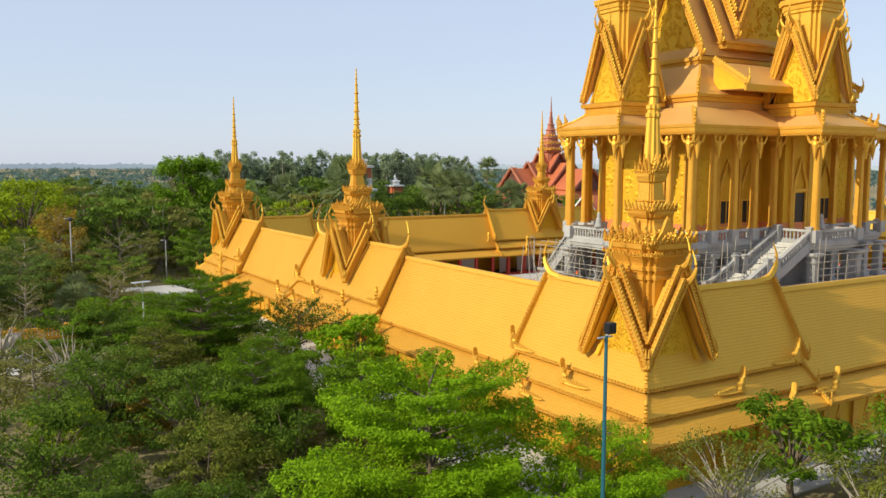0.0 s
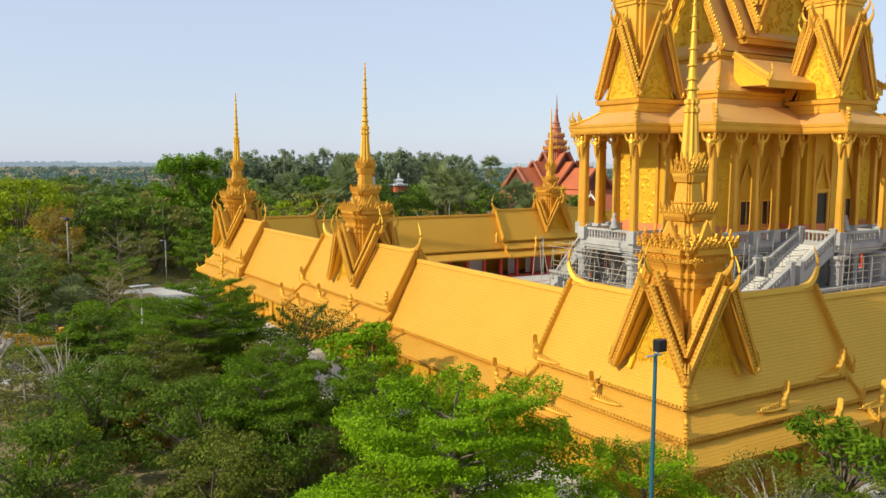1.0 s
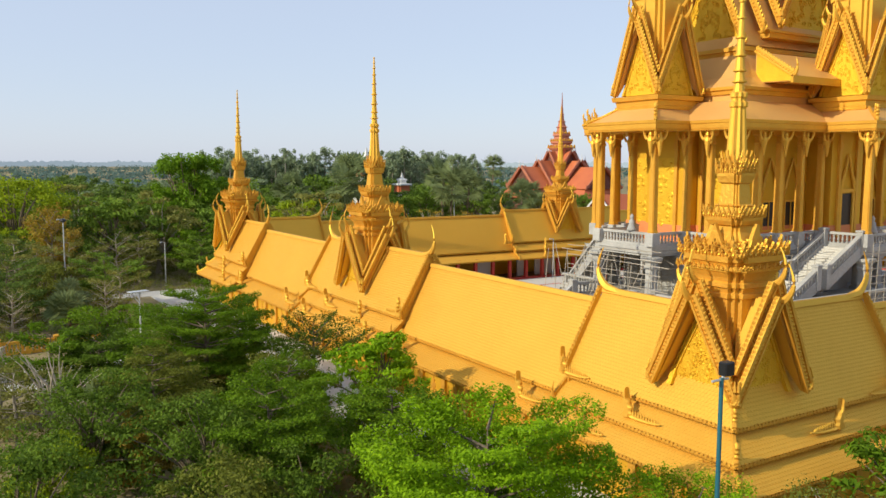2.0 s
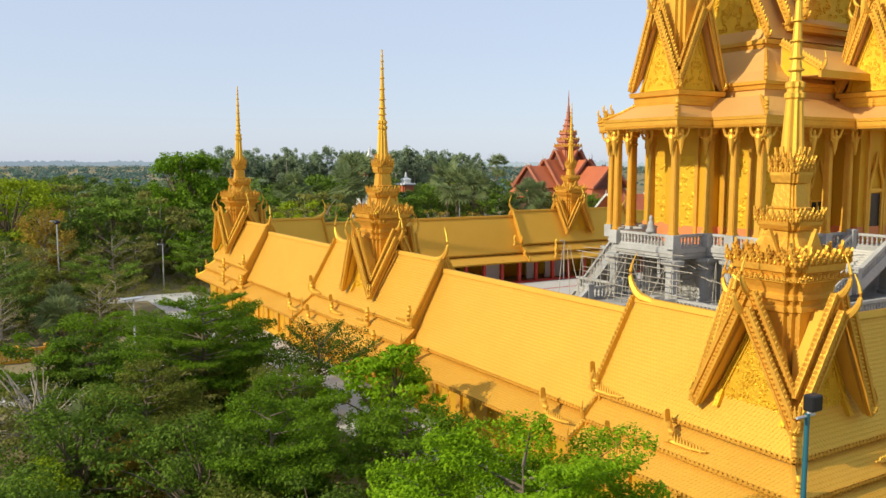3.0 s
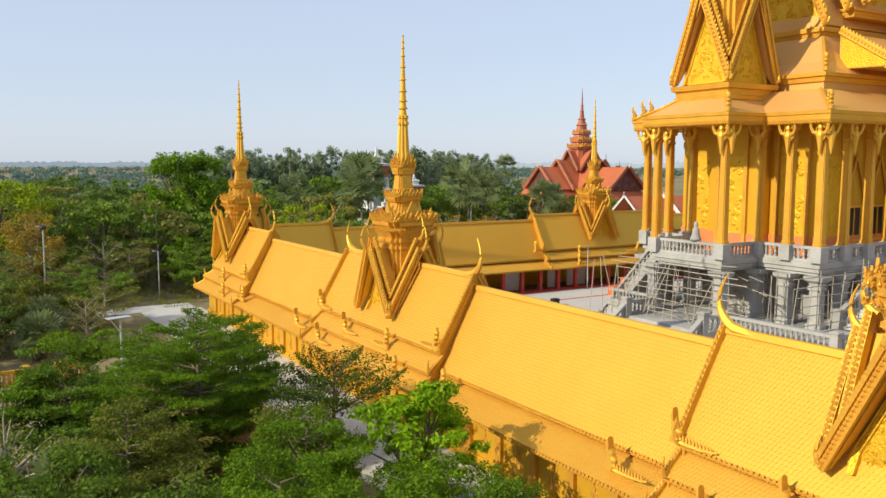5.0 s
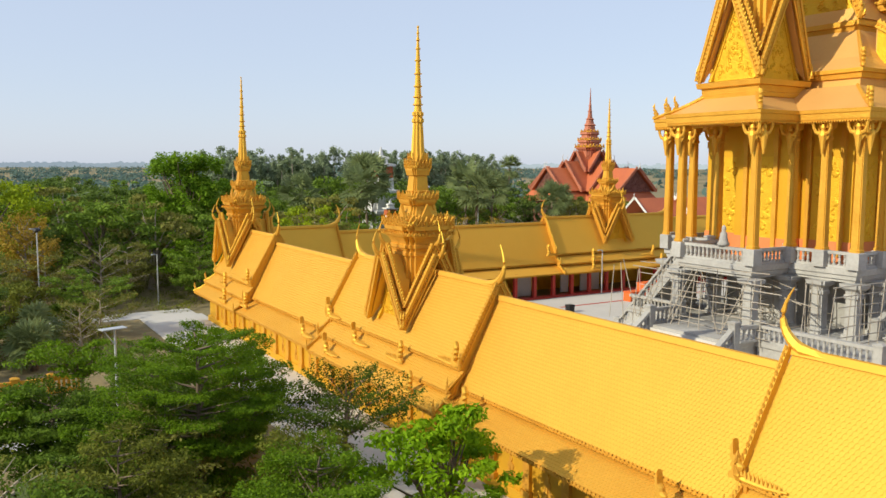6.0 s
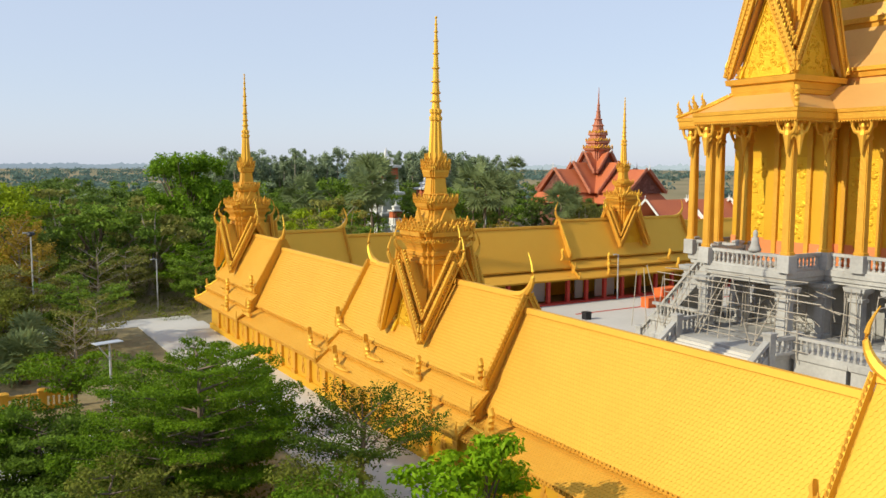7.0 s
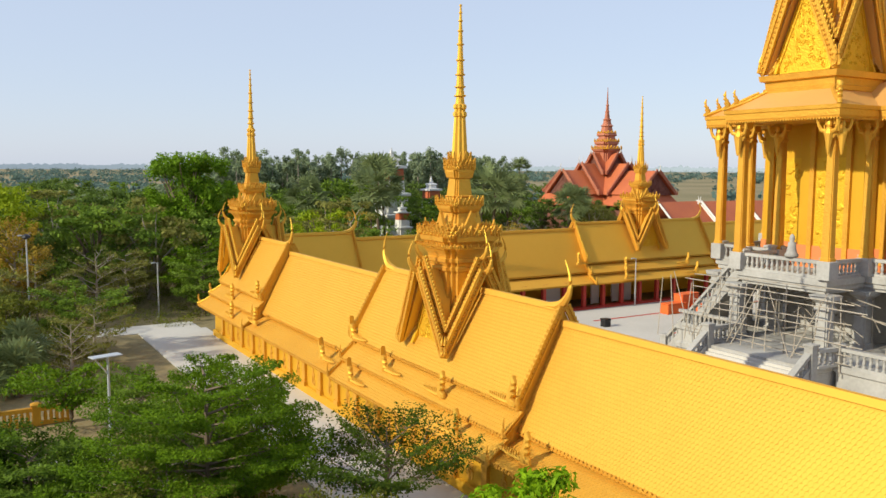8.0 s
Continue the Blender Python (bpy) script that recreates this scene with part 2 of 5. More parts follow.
def barge(bm, a, b, w, d, out, teeth=0.0):
    """A raking board from a (low) to b (high), with a toothed upper edge; out is its facing."""
    a, b, o = Vector(a), Vector(b), Vector(out).normalized()
    along = (b - a)
    ln = along.length
    along.normalize()
    up = o.cross(along)
    if up.z < 0:
        up = -up
    def blk(p0, p1, h0, h1, d0, d1):
        ring = lambda p: [p + up * h0 + o * d0, p + up * h0 + o * d1, p + up * h1 + o * d1, p + up * h1 + o * d0]
        loft(bm, [ring(p0), ring(p1)])
    blk(a, b, 0, w, 0, d)
    blk(a, b, w * 0.72, w * 1.12, d * 0.9, d * 1.5)
    blk(a, b, -w * 0.08, w * 0.18, d * 0.9, d * 1.35)
    if teeth:
        n = max(3, int(ln / teeth))
        for i in range(n):
            p = a + along * (ln * (i + 0.25) / n)
            q = p + along * (ln / n * 0.55)
            tip = (p + q) / 2 + up * (w * 1.12 + teeth * 0.45) + along * teeth * 0.45
            vs = [bm.verts.new(p + up * w * 1.1 + o * d * 0.2), bm.verts.new(q + up * w * 1.1 + o * d * 0.2), bm.verts.new(q + up * w * 1.1 + o * d * 1.3), bm.verts.new(p + up * w * 1.1 + o * d * 1.3)]
            t = bm.verts.new(tip + o * d * 0.75)
            for k in range(4):
                bm.faces.new((vs[k], vs[(k + 1) % 4], t))
            bm.faces.new(vs[::-1])
            # scale boss on the face of the board
            c = (p + q) / 2 + up * w * 0.45 + o * d
            r = w * 0.3
            vs = [bm.verts.new(c + along * r), bm.verts.new(c + up * r), bm.verts.new(c - along * r), bm.verts.new(c - up * r)]
            t = bm.verts.new(c + o * d * 0.6)
            for k in range(4):
                bm.faces.new((vs[k], vs[(k + 1) % 4], t))


def gable(parent, m, half, dist, zb, za, back, bw, teeth=0.2, finial=1.3, pediment=True, inner=True, roofmat=None, lean=0.0, carved=None, mitre=False, board=None, tip=None):
    """One gabled face looking along -y of m: roof, carved pediment, raking boards, and the upswept finial."""
    def put(ob):
        ob.matrix_local = m
        return ob
    bm = bmesh.new()
    t = 0.12
    y0, y1 = -dist, -back
    for s in (-1, 1):
        a, b = Vector((s * half, 0, zb)), Vector((0, 0, za))
        nrm = Vector((s * (za - zb), 0, half)).normalized() * t
        ye = min(-half * 0.99, y1) if mitre else y1
        loft(bm, [[a + Vector((0, p, 0)), b + Vector((0, q, 0)), b + nrm + Vector((0, q, 0)), a + nrm + Vector((0, p, 0))] for p, q in ((y0, y0), (ye, y1))])
    put(part("gable_roof", bm, roofmat or ROOF, parent))
    if pediment:
        bm = bmesh.new()
        yp = -dist + 0.5
        tri = lambda k, y: [(-half * k, y, zb + 0.02), (half * k, y, zb + 0.02), (0, y, zb + (za - zb) * k)]
        loft(bm, [tri(0.97, yp + 0.2), tri(0.97, yp)])
        # carved scrolls as low bosses
        rng = random.Random(5)
        hh = za - zb
        for i in range(46):
            zz = 0.03 + 0.8 * (i / 46) ** 1.1
            xx = rng.uniform(0.06, 0.86 - zz) if zz < 0.75 else 0.04
            r = half * rng.uniform(0.05, 0.085) * (1 - 0.3 * zz)
            spin = rng.uniform(0, 6.28)
            for s in (-1, 1):
                pts = []
                for k in range(9):
                    a, q = spin + k * 0.8, r * (1 - k / 10)
                    pts.append((s * (xx * half + q * math.cos(a)), yp - 0.004 * k, zb + zz * hh + 0.12 + q * math.sin(a)))
                tube(bm, pts, [r * 0.26 * (1 - 0.06 * k) for k in range(9)], 4)
        for k in (0.80, 0.90):
            for s in (-1, 1):
                loft(bm, [[(s * half * k * f, y, zb + 0.1 + hh * k * (1 - f) + dz) for y, dz in ((yp + 0.02, 0), (yp - 0.07, 0), (yp - 0.07, 0.05 * half), (yp + 0.02, 0.05 * half))] for f in (0.97, 0.02)])
        put(part("pediment", bm, carved or CARVED, parent, "" if carved else "carved gold pediment"))
    for s in (-1, 1):
        bm = bmesh.new()
        barge(bm, (s * half * 1.03, -dist, zb - 0.05), (0, -dist - lean, za + 0.05), bw, 0.16, (0, -1, 0), teeth)
        horn(bm, (s * half * 1.05, -dist - 0.1, zb + 0.05), (s * 0.6, -0.6, 0), bw * 2.6, bw * 0.9, bw * 0.36)
        put(part("barge_board", bm, board or GOLD, parent))
        if inner:
            bm = bmesh.new()
            barge(bm, (s * half * 0.82, -dist + 0.35, zb + (za - zb) * 0.26), (0, -dist + 0.3 - lean, za + (za - zb) * 0.16), bw * 0.9, 0.16, (0, -1, 0), teeth)
            put(part("barge_board", bm, GOLD, parent))
    if finial:
        bm = bmesh.new()
        horn(bm, (0, -dist - lean - 0.05, za - 0.02), (0, -1, 0), finial, finial * 0.46, bw * 0.40)
        put(part("roof_finial", bm, tip or GOLD2, parent, "" if tip else "upswept gold finial"))
        if inner:
            bm = bmesh.new()
            horn(bm, (0, -dist - lean + 0.3, za + (za - zb) * 0.15), (0, -1, 0), finial, finial * 0.46, bw * 0.38)
            put(part("roof_finial", bm, GOLD2, parent, "upswept gold finial"))


# ---- ground ----
GROUND = -0.02
bm = bmesh.new()
bmesh.ops.create_grid(bm, x_segments=60, y_segments=60, size=3500)
for v in bm.verts:
    v.co.z = GROUND
tagged(part("ground", bm, GRASS), "dry earth and grass reaching the horizon", "ground", kind="structure")
bm = bmesh.new()
box(bm, 2.6, 79.4, 2.6, 57.4, -0.2, 0.06)
tagged(part("pavement", bm, CONCL), "pale concrete courtyard paving", "pavement", kind="structure")
bm = bmesh.new()
box(bm, -7.6, -2.2, -2.2, 66, -0.2, 0.05)
box(bm, -2.196, 84, -5.5, -2.2, -0.2, 0.05)
tagged(part("pavement", bm, CONCL), "pale concrete apron outside the gallery", "pavement", kind="structure")

# ---- gallery wings ----
MAIN_LOW, SK_LOW = ((0, 7.5), (-2.1, 3.5)), [((-1.9, 3.26), (-3.38, 2.56))]
MAIN_HI, SK_HI = ((0, 8.05), (-2.08, 4.4)), [((-1.9, 4.16), (-2.75, 3.42)), ((-2.55, 3.22), (-3.48, 2.5))]
TILE_VERTS = [(-0.47, 0, 0.004), (0.47, 0, 0.004), (0.47, 0.65, 0.013), (0, 1.22, 0.017), (-0.47, 0.65, 0.013), (0.47, 0.65, 0.0), (0, 1.22, 0.0), (-0.47, 0.65, 0.0)]
TILE_FACES = [(0, 1, 2, 4), (2, 3, 4), (2, 5, 6, 3), (3, 6, 7, 4)]
TW, TH = 0.16, 0.155


class Wing:
    """A run of gallery: u along it, v across (negative outwards)."""

    def __init__(self, origin, udir, vdir, length, steps, label):
        self.o, self.u, self.v, self.len = Vector(origin), Vector(udir), Vector(vdir), length
        self.root = thing("gallery_wing", label, "gallery building")
        self.steps = steps

    def p(self, u, v, z):
        return self.o + self.u * u + self.v * v + Vector((0, 0, z))

    def ends(self, u0, u1, v):
        return (v if u0 <= 0 else u0), (self.len - v if u1 >= self.len else u1)

    def slope(self, bm, u0, u1, a, b, side, t=0.1):
        (va, za), (vb, zb) = a, b
        va, vb = va * side, vb * side
        r = []
        for dz in (0, -t):
            a0, a1 = self.ends(u0, u1, va)
            b0, b1 = self.ends(u0, u1, vb)
            r.append([self.p(a0, va, za + dz), self.p(a1, va, za + dz), self.p(b1, vb, zb + dz), self.p(b0, vb, zb + dz)])
        loft(bm, r)

    def tiles(self, u0, u1, a, b, side, out, single=None):
        """Rows of pointed tiles lying on a slope."""
        (va, za), (vb, zb) = a, b
        va, vb = va * side, vb * side
        d = self.v * (vb - va) + Vector((0, 0, zb - za))
        ln = d.length
        d.normalize()
        n = self.u.cross(d)
        if n.z < 0:
            n = -n
        rows = max(2, round(ln / TH))
        th = ln / rows
        for r in range(rows):
            s = r * th
            v = va + (vb - va) * s / ln
            e0, e1 = self.ends(u0, u1, v)
            k0, k1 = math.ceil(e0 / TW), math.floor(e1 / TW)
            org = self.p(0, v, za + (zb - za) * s / ln)
            for k in range(k0, k1 + 1):
                u = (k + (0.5 if r % 2 else 0)) * TW
                if u < e0 + 0.05 or u > e1 - 0.05:
                    continue
                c = org + self.u * u
                if single is not None and single(u, r):
                    single.list.append(Matrix((( self.u.x * TW, d.x * th, n.x, c.x), (self.u.y * TW, d.y * th, n.y, c.y), (self.u.z * TW, d.z * th, n.z, c.z), (0, 0, 0, 1))))
                    continue
                i = len(out[0])
                out[0].extend([c + self.u * (x * TW) + d * (y * th) + n * z for x, y, z in TILE_VERTS])
                out[1].extend([tuple(i + q for q in f) for f in TILE_FACES])


def eave_strip(w, bm, u0, u1, b, side, h=0.16):
    """A moulded fascia under an eave with a row of drops."""
    v, z = b[0] * side, b[1]
    s = -1 if v < 0 else 1
    e0, e1 = w.ends(u0, u1, v)
    for (dv, z0, z1) in ((0.0, -0.02, -h), (0.05, -0.05, -h * 0.6)):
        r = [[w.p(e, v + s * dv, z + z0), w.p(e, v + s * (dv - 0.08), z + z0), w.p(e, v + s * (dv - 0.08), z + z1), w.p(e, v + s * dv, z + z1)] for e in (e0, e1)]
        loft(bm, r)


def teeth_strip(w, bm, u0, u1, b, side, pitch=0.2):
    v, z = b[0] * side, b[1]
    s = -1 if v < 0 else 1
    e0, e1 = w.ends(u0, u1, v)
    n = int((e1 - e0) / pitch)
    for i in range(n):
        u = e0 + (i + 0.5) * pitch
        q = [bm.verts.new(w.p(u + a * pitch * 0.42, v + s * dv, z + dz)) for a, dv, dz in ((-1, 0.03, 0.02), (1, 0.03, 0.02), (0, 0.05, -0.16), (-1, -0.05, 0.02), (1, -0.05, 0.02), (0, -0.02, -0.16))]
        for f in ((0, 1, 2), (5, 4, 3), (0, 3, 4, 1), (1, 4, 5, 2), (2, 5, 3, 0)):
            bm.faces.new([q[k] for k in f])


def make_wing(w, detail_to, outer_tiles=True, inner_tiles=False, colside=1, pick=None):
    """Roofs, walls, columns and barge boards of one wing."""
    tiles = ([], [])
    for u0, u1, hi in w.steps:
        main, sk = (MAIN_HI, SK_HI) if hi else (MAIN_LOW, SK_LOW)
        for side in (1, -1):
            for a, b in [main] + sk:
                bm = bmesh.new()
                w.slope(bm, u0, u1, a, b, side)
                part("roof_slope", bm, ROOFBASE if side == 1 and u0 < detail_to else ROOF, w.root)
                bm = bmesh.new()
                eave_strip(w, bm, u0, u1, b, side)
                if side == 1 and u0 < detail_to:
                    teeth_strip(w, bm, u0, min(u1, detail_to), b, side)
                part("eave_board", bm, GOLD, w.root)
            if (side == 1 and outer_tiles) or (side == -1 and inner_tiles):
                for a, b in [main] + sk:
                    w.tiles(u0, min(u1, detail_to), a, b, side, tiles, pick)
        bm = bmesh.new()
        z = main[0][1]
        r = [[w.p(u, v, z + dz) for v, dz in ((-0.16, -0.12), (-0.10, 0.10), (0.10, 0.10), (0.16, -0.12))] for u in (max(u0, 0.0), min(u1, w.len))]
        loft(bm, r)
        part("ridge_cap", bm, ROOF, w.root)
    if tiles[0]:
        me = bpy.data.meshes.new("roof_tiling")
        me.from_pydata(tiles[0], [], tiles[1])
        me.materials.append(ROOF)
        ob = tagged(new("roof_tiling", me), kind="stuff")
        ob.parent = w.root
    # raking boards where the roof steps
    for (a0, a1, ha), (b0, b1, hb) in zip(w.steps, w.steps[1:]):
        u, s = (a1, 1) if ha else (b0, -1)
        bm = bmesh.new()
        out_line = [(-2.06, 3.0), (-2.06, 4.38), (0, 8.02), (2.06, 4.38), (2.06, 3.0)]
        loft(bm, [[w.p(u - s * d, v, z) for v, z in out_line] for d in (0.02, 0.14)])
        part("step_wall", bm, GOLD, w.root)
        for side in (1, -1):
            for (a, b), zl in zip(SK_HI, (2.95, 2.5)):
                bm = bmesh.new()
                loft(bm, [[w.p(u - s * d, v * side, z) for v, z in ((a[0], zl), (b[0] + 0.02, zl), (b[0] + 0.02, b[1] - 0.03), (a[0], a[1] - 0.03))] for d in (0.03, 0.12)])
                part("step_wall", bm, GOLD, w.root)
            bm = bmesh.new()
            lo, hi = MAIN_HI[1], MAIN_HI[0]
            barge(bm, w.p(u, lo[0] * side * 1.0, lo[1] + 0.05), w.p(u, 0, hi[1] + 0.03), 0.24, 0.09, w.u * s, 0.2)
            horn(bm, w.p(u + s * 0.1, lo[0] * side * 1.02, lo[1] + 0.05), w.v * (-side) * 0.6 + w.u * s * 0.2, 0.85, 0.3, 0.11)
            # ridge-like fins over the ends of the skirts
            for a, b in SK_HI:
                barge(bm, w.p(u, b[0] * side, b[1] + 0.02), w.p(u, a[0] * side, a[1] + 0.02), 0.14, 0.12, w.u * s, 0.15)
                horn(bm, w.p(u + s * 0.06, b[0] * side * 1.0, b[1]), w.v * (-side) * 0.5, 0.7, 0.2, 0.10)
            part("barge_board", bm, GOLD, w.root)
        bm = bmesh.new()
        horn(bm, w.p(u - s * 0.3, 0, MAIN_HI[0][1] + 0.04), w.u * s, 1.85, 0.95, 0.19, 1.9)
        part("roof_finial", bm, GOLD2, w.root, "upswept gold finial")
    # outer wall with pilasters; the short wings butt against the long walls
    e1, e2 = (2.4, 2.55) if abs(w.u.y) > 0.5 else (2.14, 2.40)
    bm = bmesh.new()
    loft(bm, [[w.p(-e1, v, z), w.p(w.len + e1, v, z), w.p(w.len + e1, v2, z), w.p(-e1, v2, z)] for z, v, v2 in ((0, -2.4, -2.15), (2.9, -2.4, -2.15))])
    loft(bm, [[w.p(-e2, v, z), w.p(w.len + e2, v, z), w.p(w.len + e2, v2, z), w.p(-e2, v2, z)] for z, v, v2 in ((0, -2.55, -2.41), (0.45, -2.55, -2.41), (0.5, -2.48, -2.41))])
    part("wall", bm, WALL, w.root)
    n = int(w.len / 2.4)
    for i in range(n + 1):
        u = w.len * i / n
        bm = bmesh.new()
        for (h, d, z0, z1) in ((0.20, 0.16, 0.5, 2.75), (0.27, 0.22, 0.5, 0.75), (0.27, 0.22, 2.35, 2.75)):
            loft(bm, [[w.p(u - h, -2.402, z), w.p(u + h, -2.402, z), w.p(u + h, -2.402 - d, z), w.p(u - h, -2.402 - d, z)] for z in (z0, z1)])
        part("pilaster", bm, GOLD, w.root)
        # red inner columns on the courtyard side
        if colside and 2 < u < w.len - 2:
            bm = bmesh.new()
            loft(bm, [[w.p(u + a * h, 2.75 + b * h, z) for a, b in SQ] for z, h in ((0.05, 0.24), (0.3, 0.24), (0.32, 0.17), (2.5, 0.17), (2.52, 0.25), (2.75, 0.25))])
            part("column", bm, REDPAINT, w.root, "red painted column")
    if outer_tiles:
        turn = math.degrees(math.atan2(w.v.y, w.v.x)) - 90
        for i in range(n):
            share("wall_ornament", ANTEFIX, Matrix.Translation(w.p(w.len * (i + 0.5) / n, -2.42, 0.75)) @ pose(0, 0, 0, 0, 0, turn) @ Matrix.Diagonal((0.7, 0.28, 1.3, 1)), w.root)
    bm = bmesh.new()
    loft(bm, [[w.p(2.3, 2.3, z), w.p(w.len - 2.3, 2.3, z), w.p(w.len - 3.3, 3.3, z), w.p(3.3, 3.3, z)] for z in (0.03, 0.22)])
    part("plinth", bm, REDPAINT, w.root, "red painted plinth edge")
    bm = bmesh.new()
    loft(bm, [[w.p(2.0, -2.1, z), w.p(w.len - 2.0, -2.1, z), w.p(w.len - 2.7, 2.7, z), w.p(2.7, 2.7, z)] for z in (2.76, 2.86)])
    part("soffit", bm, WALL, w.root)
    return w


def steps(length, marks):
    """Low runs between raised ones given as (start, end)."""
    out, at = [], 0.0
    for a, b in marks:
        if a > at:
            out.append((at, a, False))
        out.append((a, b, True))
        at = b
    if at < length:
        out.append((at, length, False))
    return out


def near_stretch(u, r):
    """The stretch of roof whose tiles are single pieces."""
    return 9.0 < u < 10.5


near_stretch.list = []
left = make_wing(Wing((0, 0, 0), (0, 1, 0), (1, 0, 0), 60, steps(60, ((0, 7.0), (22.4, 37.2), (51.9, 60))), "long golden gallery wing with tiered yellow tile roof"), 60, pick=near_stretch)
near = make_wing(Wing((0, 0, 0), (1, 0, 0), (0, 1, 0), 82, steps(82, ((0, 8.4), (33, 49), (73.6, 82))), "golden gallery wing with tiered yellow tile roof"), 26)
back = make_wing(Wing((0, 60, 0), (1, 0, 0), (0, -1, 0), 82, steps(82, ((0, 8.4), (32.3, 49.7), (73.6, 82))), "golden gallery wing with red columns facing the courtyard"), 0, False)
right = make_wing(Wing((82, 0, 0), (0, 1, 0), (-1, 0, 0), 60, steps(60, ((0, 8), (22.4, 37.2), (52, 60))), "golden gallery wing with red columns facing the courtyard"), 0, False)


# ---- serpent combs on the skirt roofs ----
def comb_mesh():
    """A curved bar along x with a row of small points and a tall flame leaf at its outer (-x) end."""
    bm = bmesh.new()
    tube(bm, [(-0.62, 0, 0.10), (-0.3, 0, 0.03), (0.3, 0, 0.04), (0.85, 0, 0.12)], [0.08, 0.075, 0.06, 0.03], 6)
    for i in range(9):
        x = -0.36 + i * 0.12
        vs = [bm.verts.new(p) for p in ((x, -0.045, 0.05), (x + 0.11, -0.045, 0.05), (x + 0.11, 0.045, 0.05), (x, 0.045, 0.05), (x + 0.02, 0, 0.36 - 0.012 * i))]
        for k in range(4):
            bm.faces.new((vs[k], vs[(k + 1) % 4], vs[4]))
    flame(bm, -0.6, 1.0)
    bmesh.ops.recalc_face_normals(bm, faces=bm.faces)
    me = bpy.data.meshes.new("serpent_comb")
    bm.to_mesh(me)
    bm.free()
    me.materials.append(GOLD2)
    return me


COMB = comb_mesh()


def combs(w, list_uvz, turn):
    for u, v, z in list_uvz:
        p = w.p(u, v, z)
        share("serpent_comb", COMB, Matrix.Translation(p + Vector((0, 0, 0.05))) @ pose(0, 0, 0, 0, 0, turn) @ Matrix.Diagonal((1.2, 1.2, 1.1, 1)), w.root)


for c, fl, fh in ((0, None, 1), (30, -1, 1), (60, -1, None)):
    for sgn in (fl, fh):
        if sgn is None:
            continue
        # heads point away from the pavilion along the wing
        combs(left, [(c + sgn * 6.5, -2.12, 4.36), (c + sgn * 8.6, -3.0, 2.9), (c + sgn * 2.0, -2.55, 3.62), (c + sgn * 4.3, -3.3, 2.68)], -90 if sgn > 0 else 90)
combs(near, [(7.0, -2.12, 4.36), (8.9, -3.0, 2.9), (2.6, -2.55, 3.62), (5.2, -3.3, 2.68)], 180)
for sgn in (-1, 1):
    combs(back, [(41 + sgn * 9.1, 2.12, 4.2), (41 + sgn * 3.6, 2.78, 3.55), (41 + sgn * 4.2, 3.5, 2.66)], 180 if sgn > 0 else 0)


# hip ridges with rearing finials at the outer corners
for wg, cy, sy in ((left, 0, -1), (left, 60, 1)):
    for (v0, z0), (v1, z1) in [((-1.5, 5.4), MAIN_HI[1])] + SK_HI:
        bm = bmesh.new()
        a, b = Vector((v0, cy + sy * abs(v0), z0)), Vector((v1, cy + sy * abs(v1), z1))
        tube(bm, [a + Vector((0, 0, 0.04)), (a + b) / 2, b + Vector((0, 0, 0.06))], [0.09, 0.09, 0.10], 6)
        flame(bm, 0, 0.75, pose(b.x + 0.1, b.y - 0.1 * sy, b.z, 0, 0, -45 * sy))
        part("hip_ridge", bm, GOLD, wg.root)


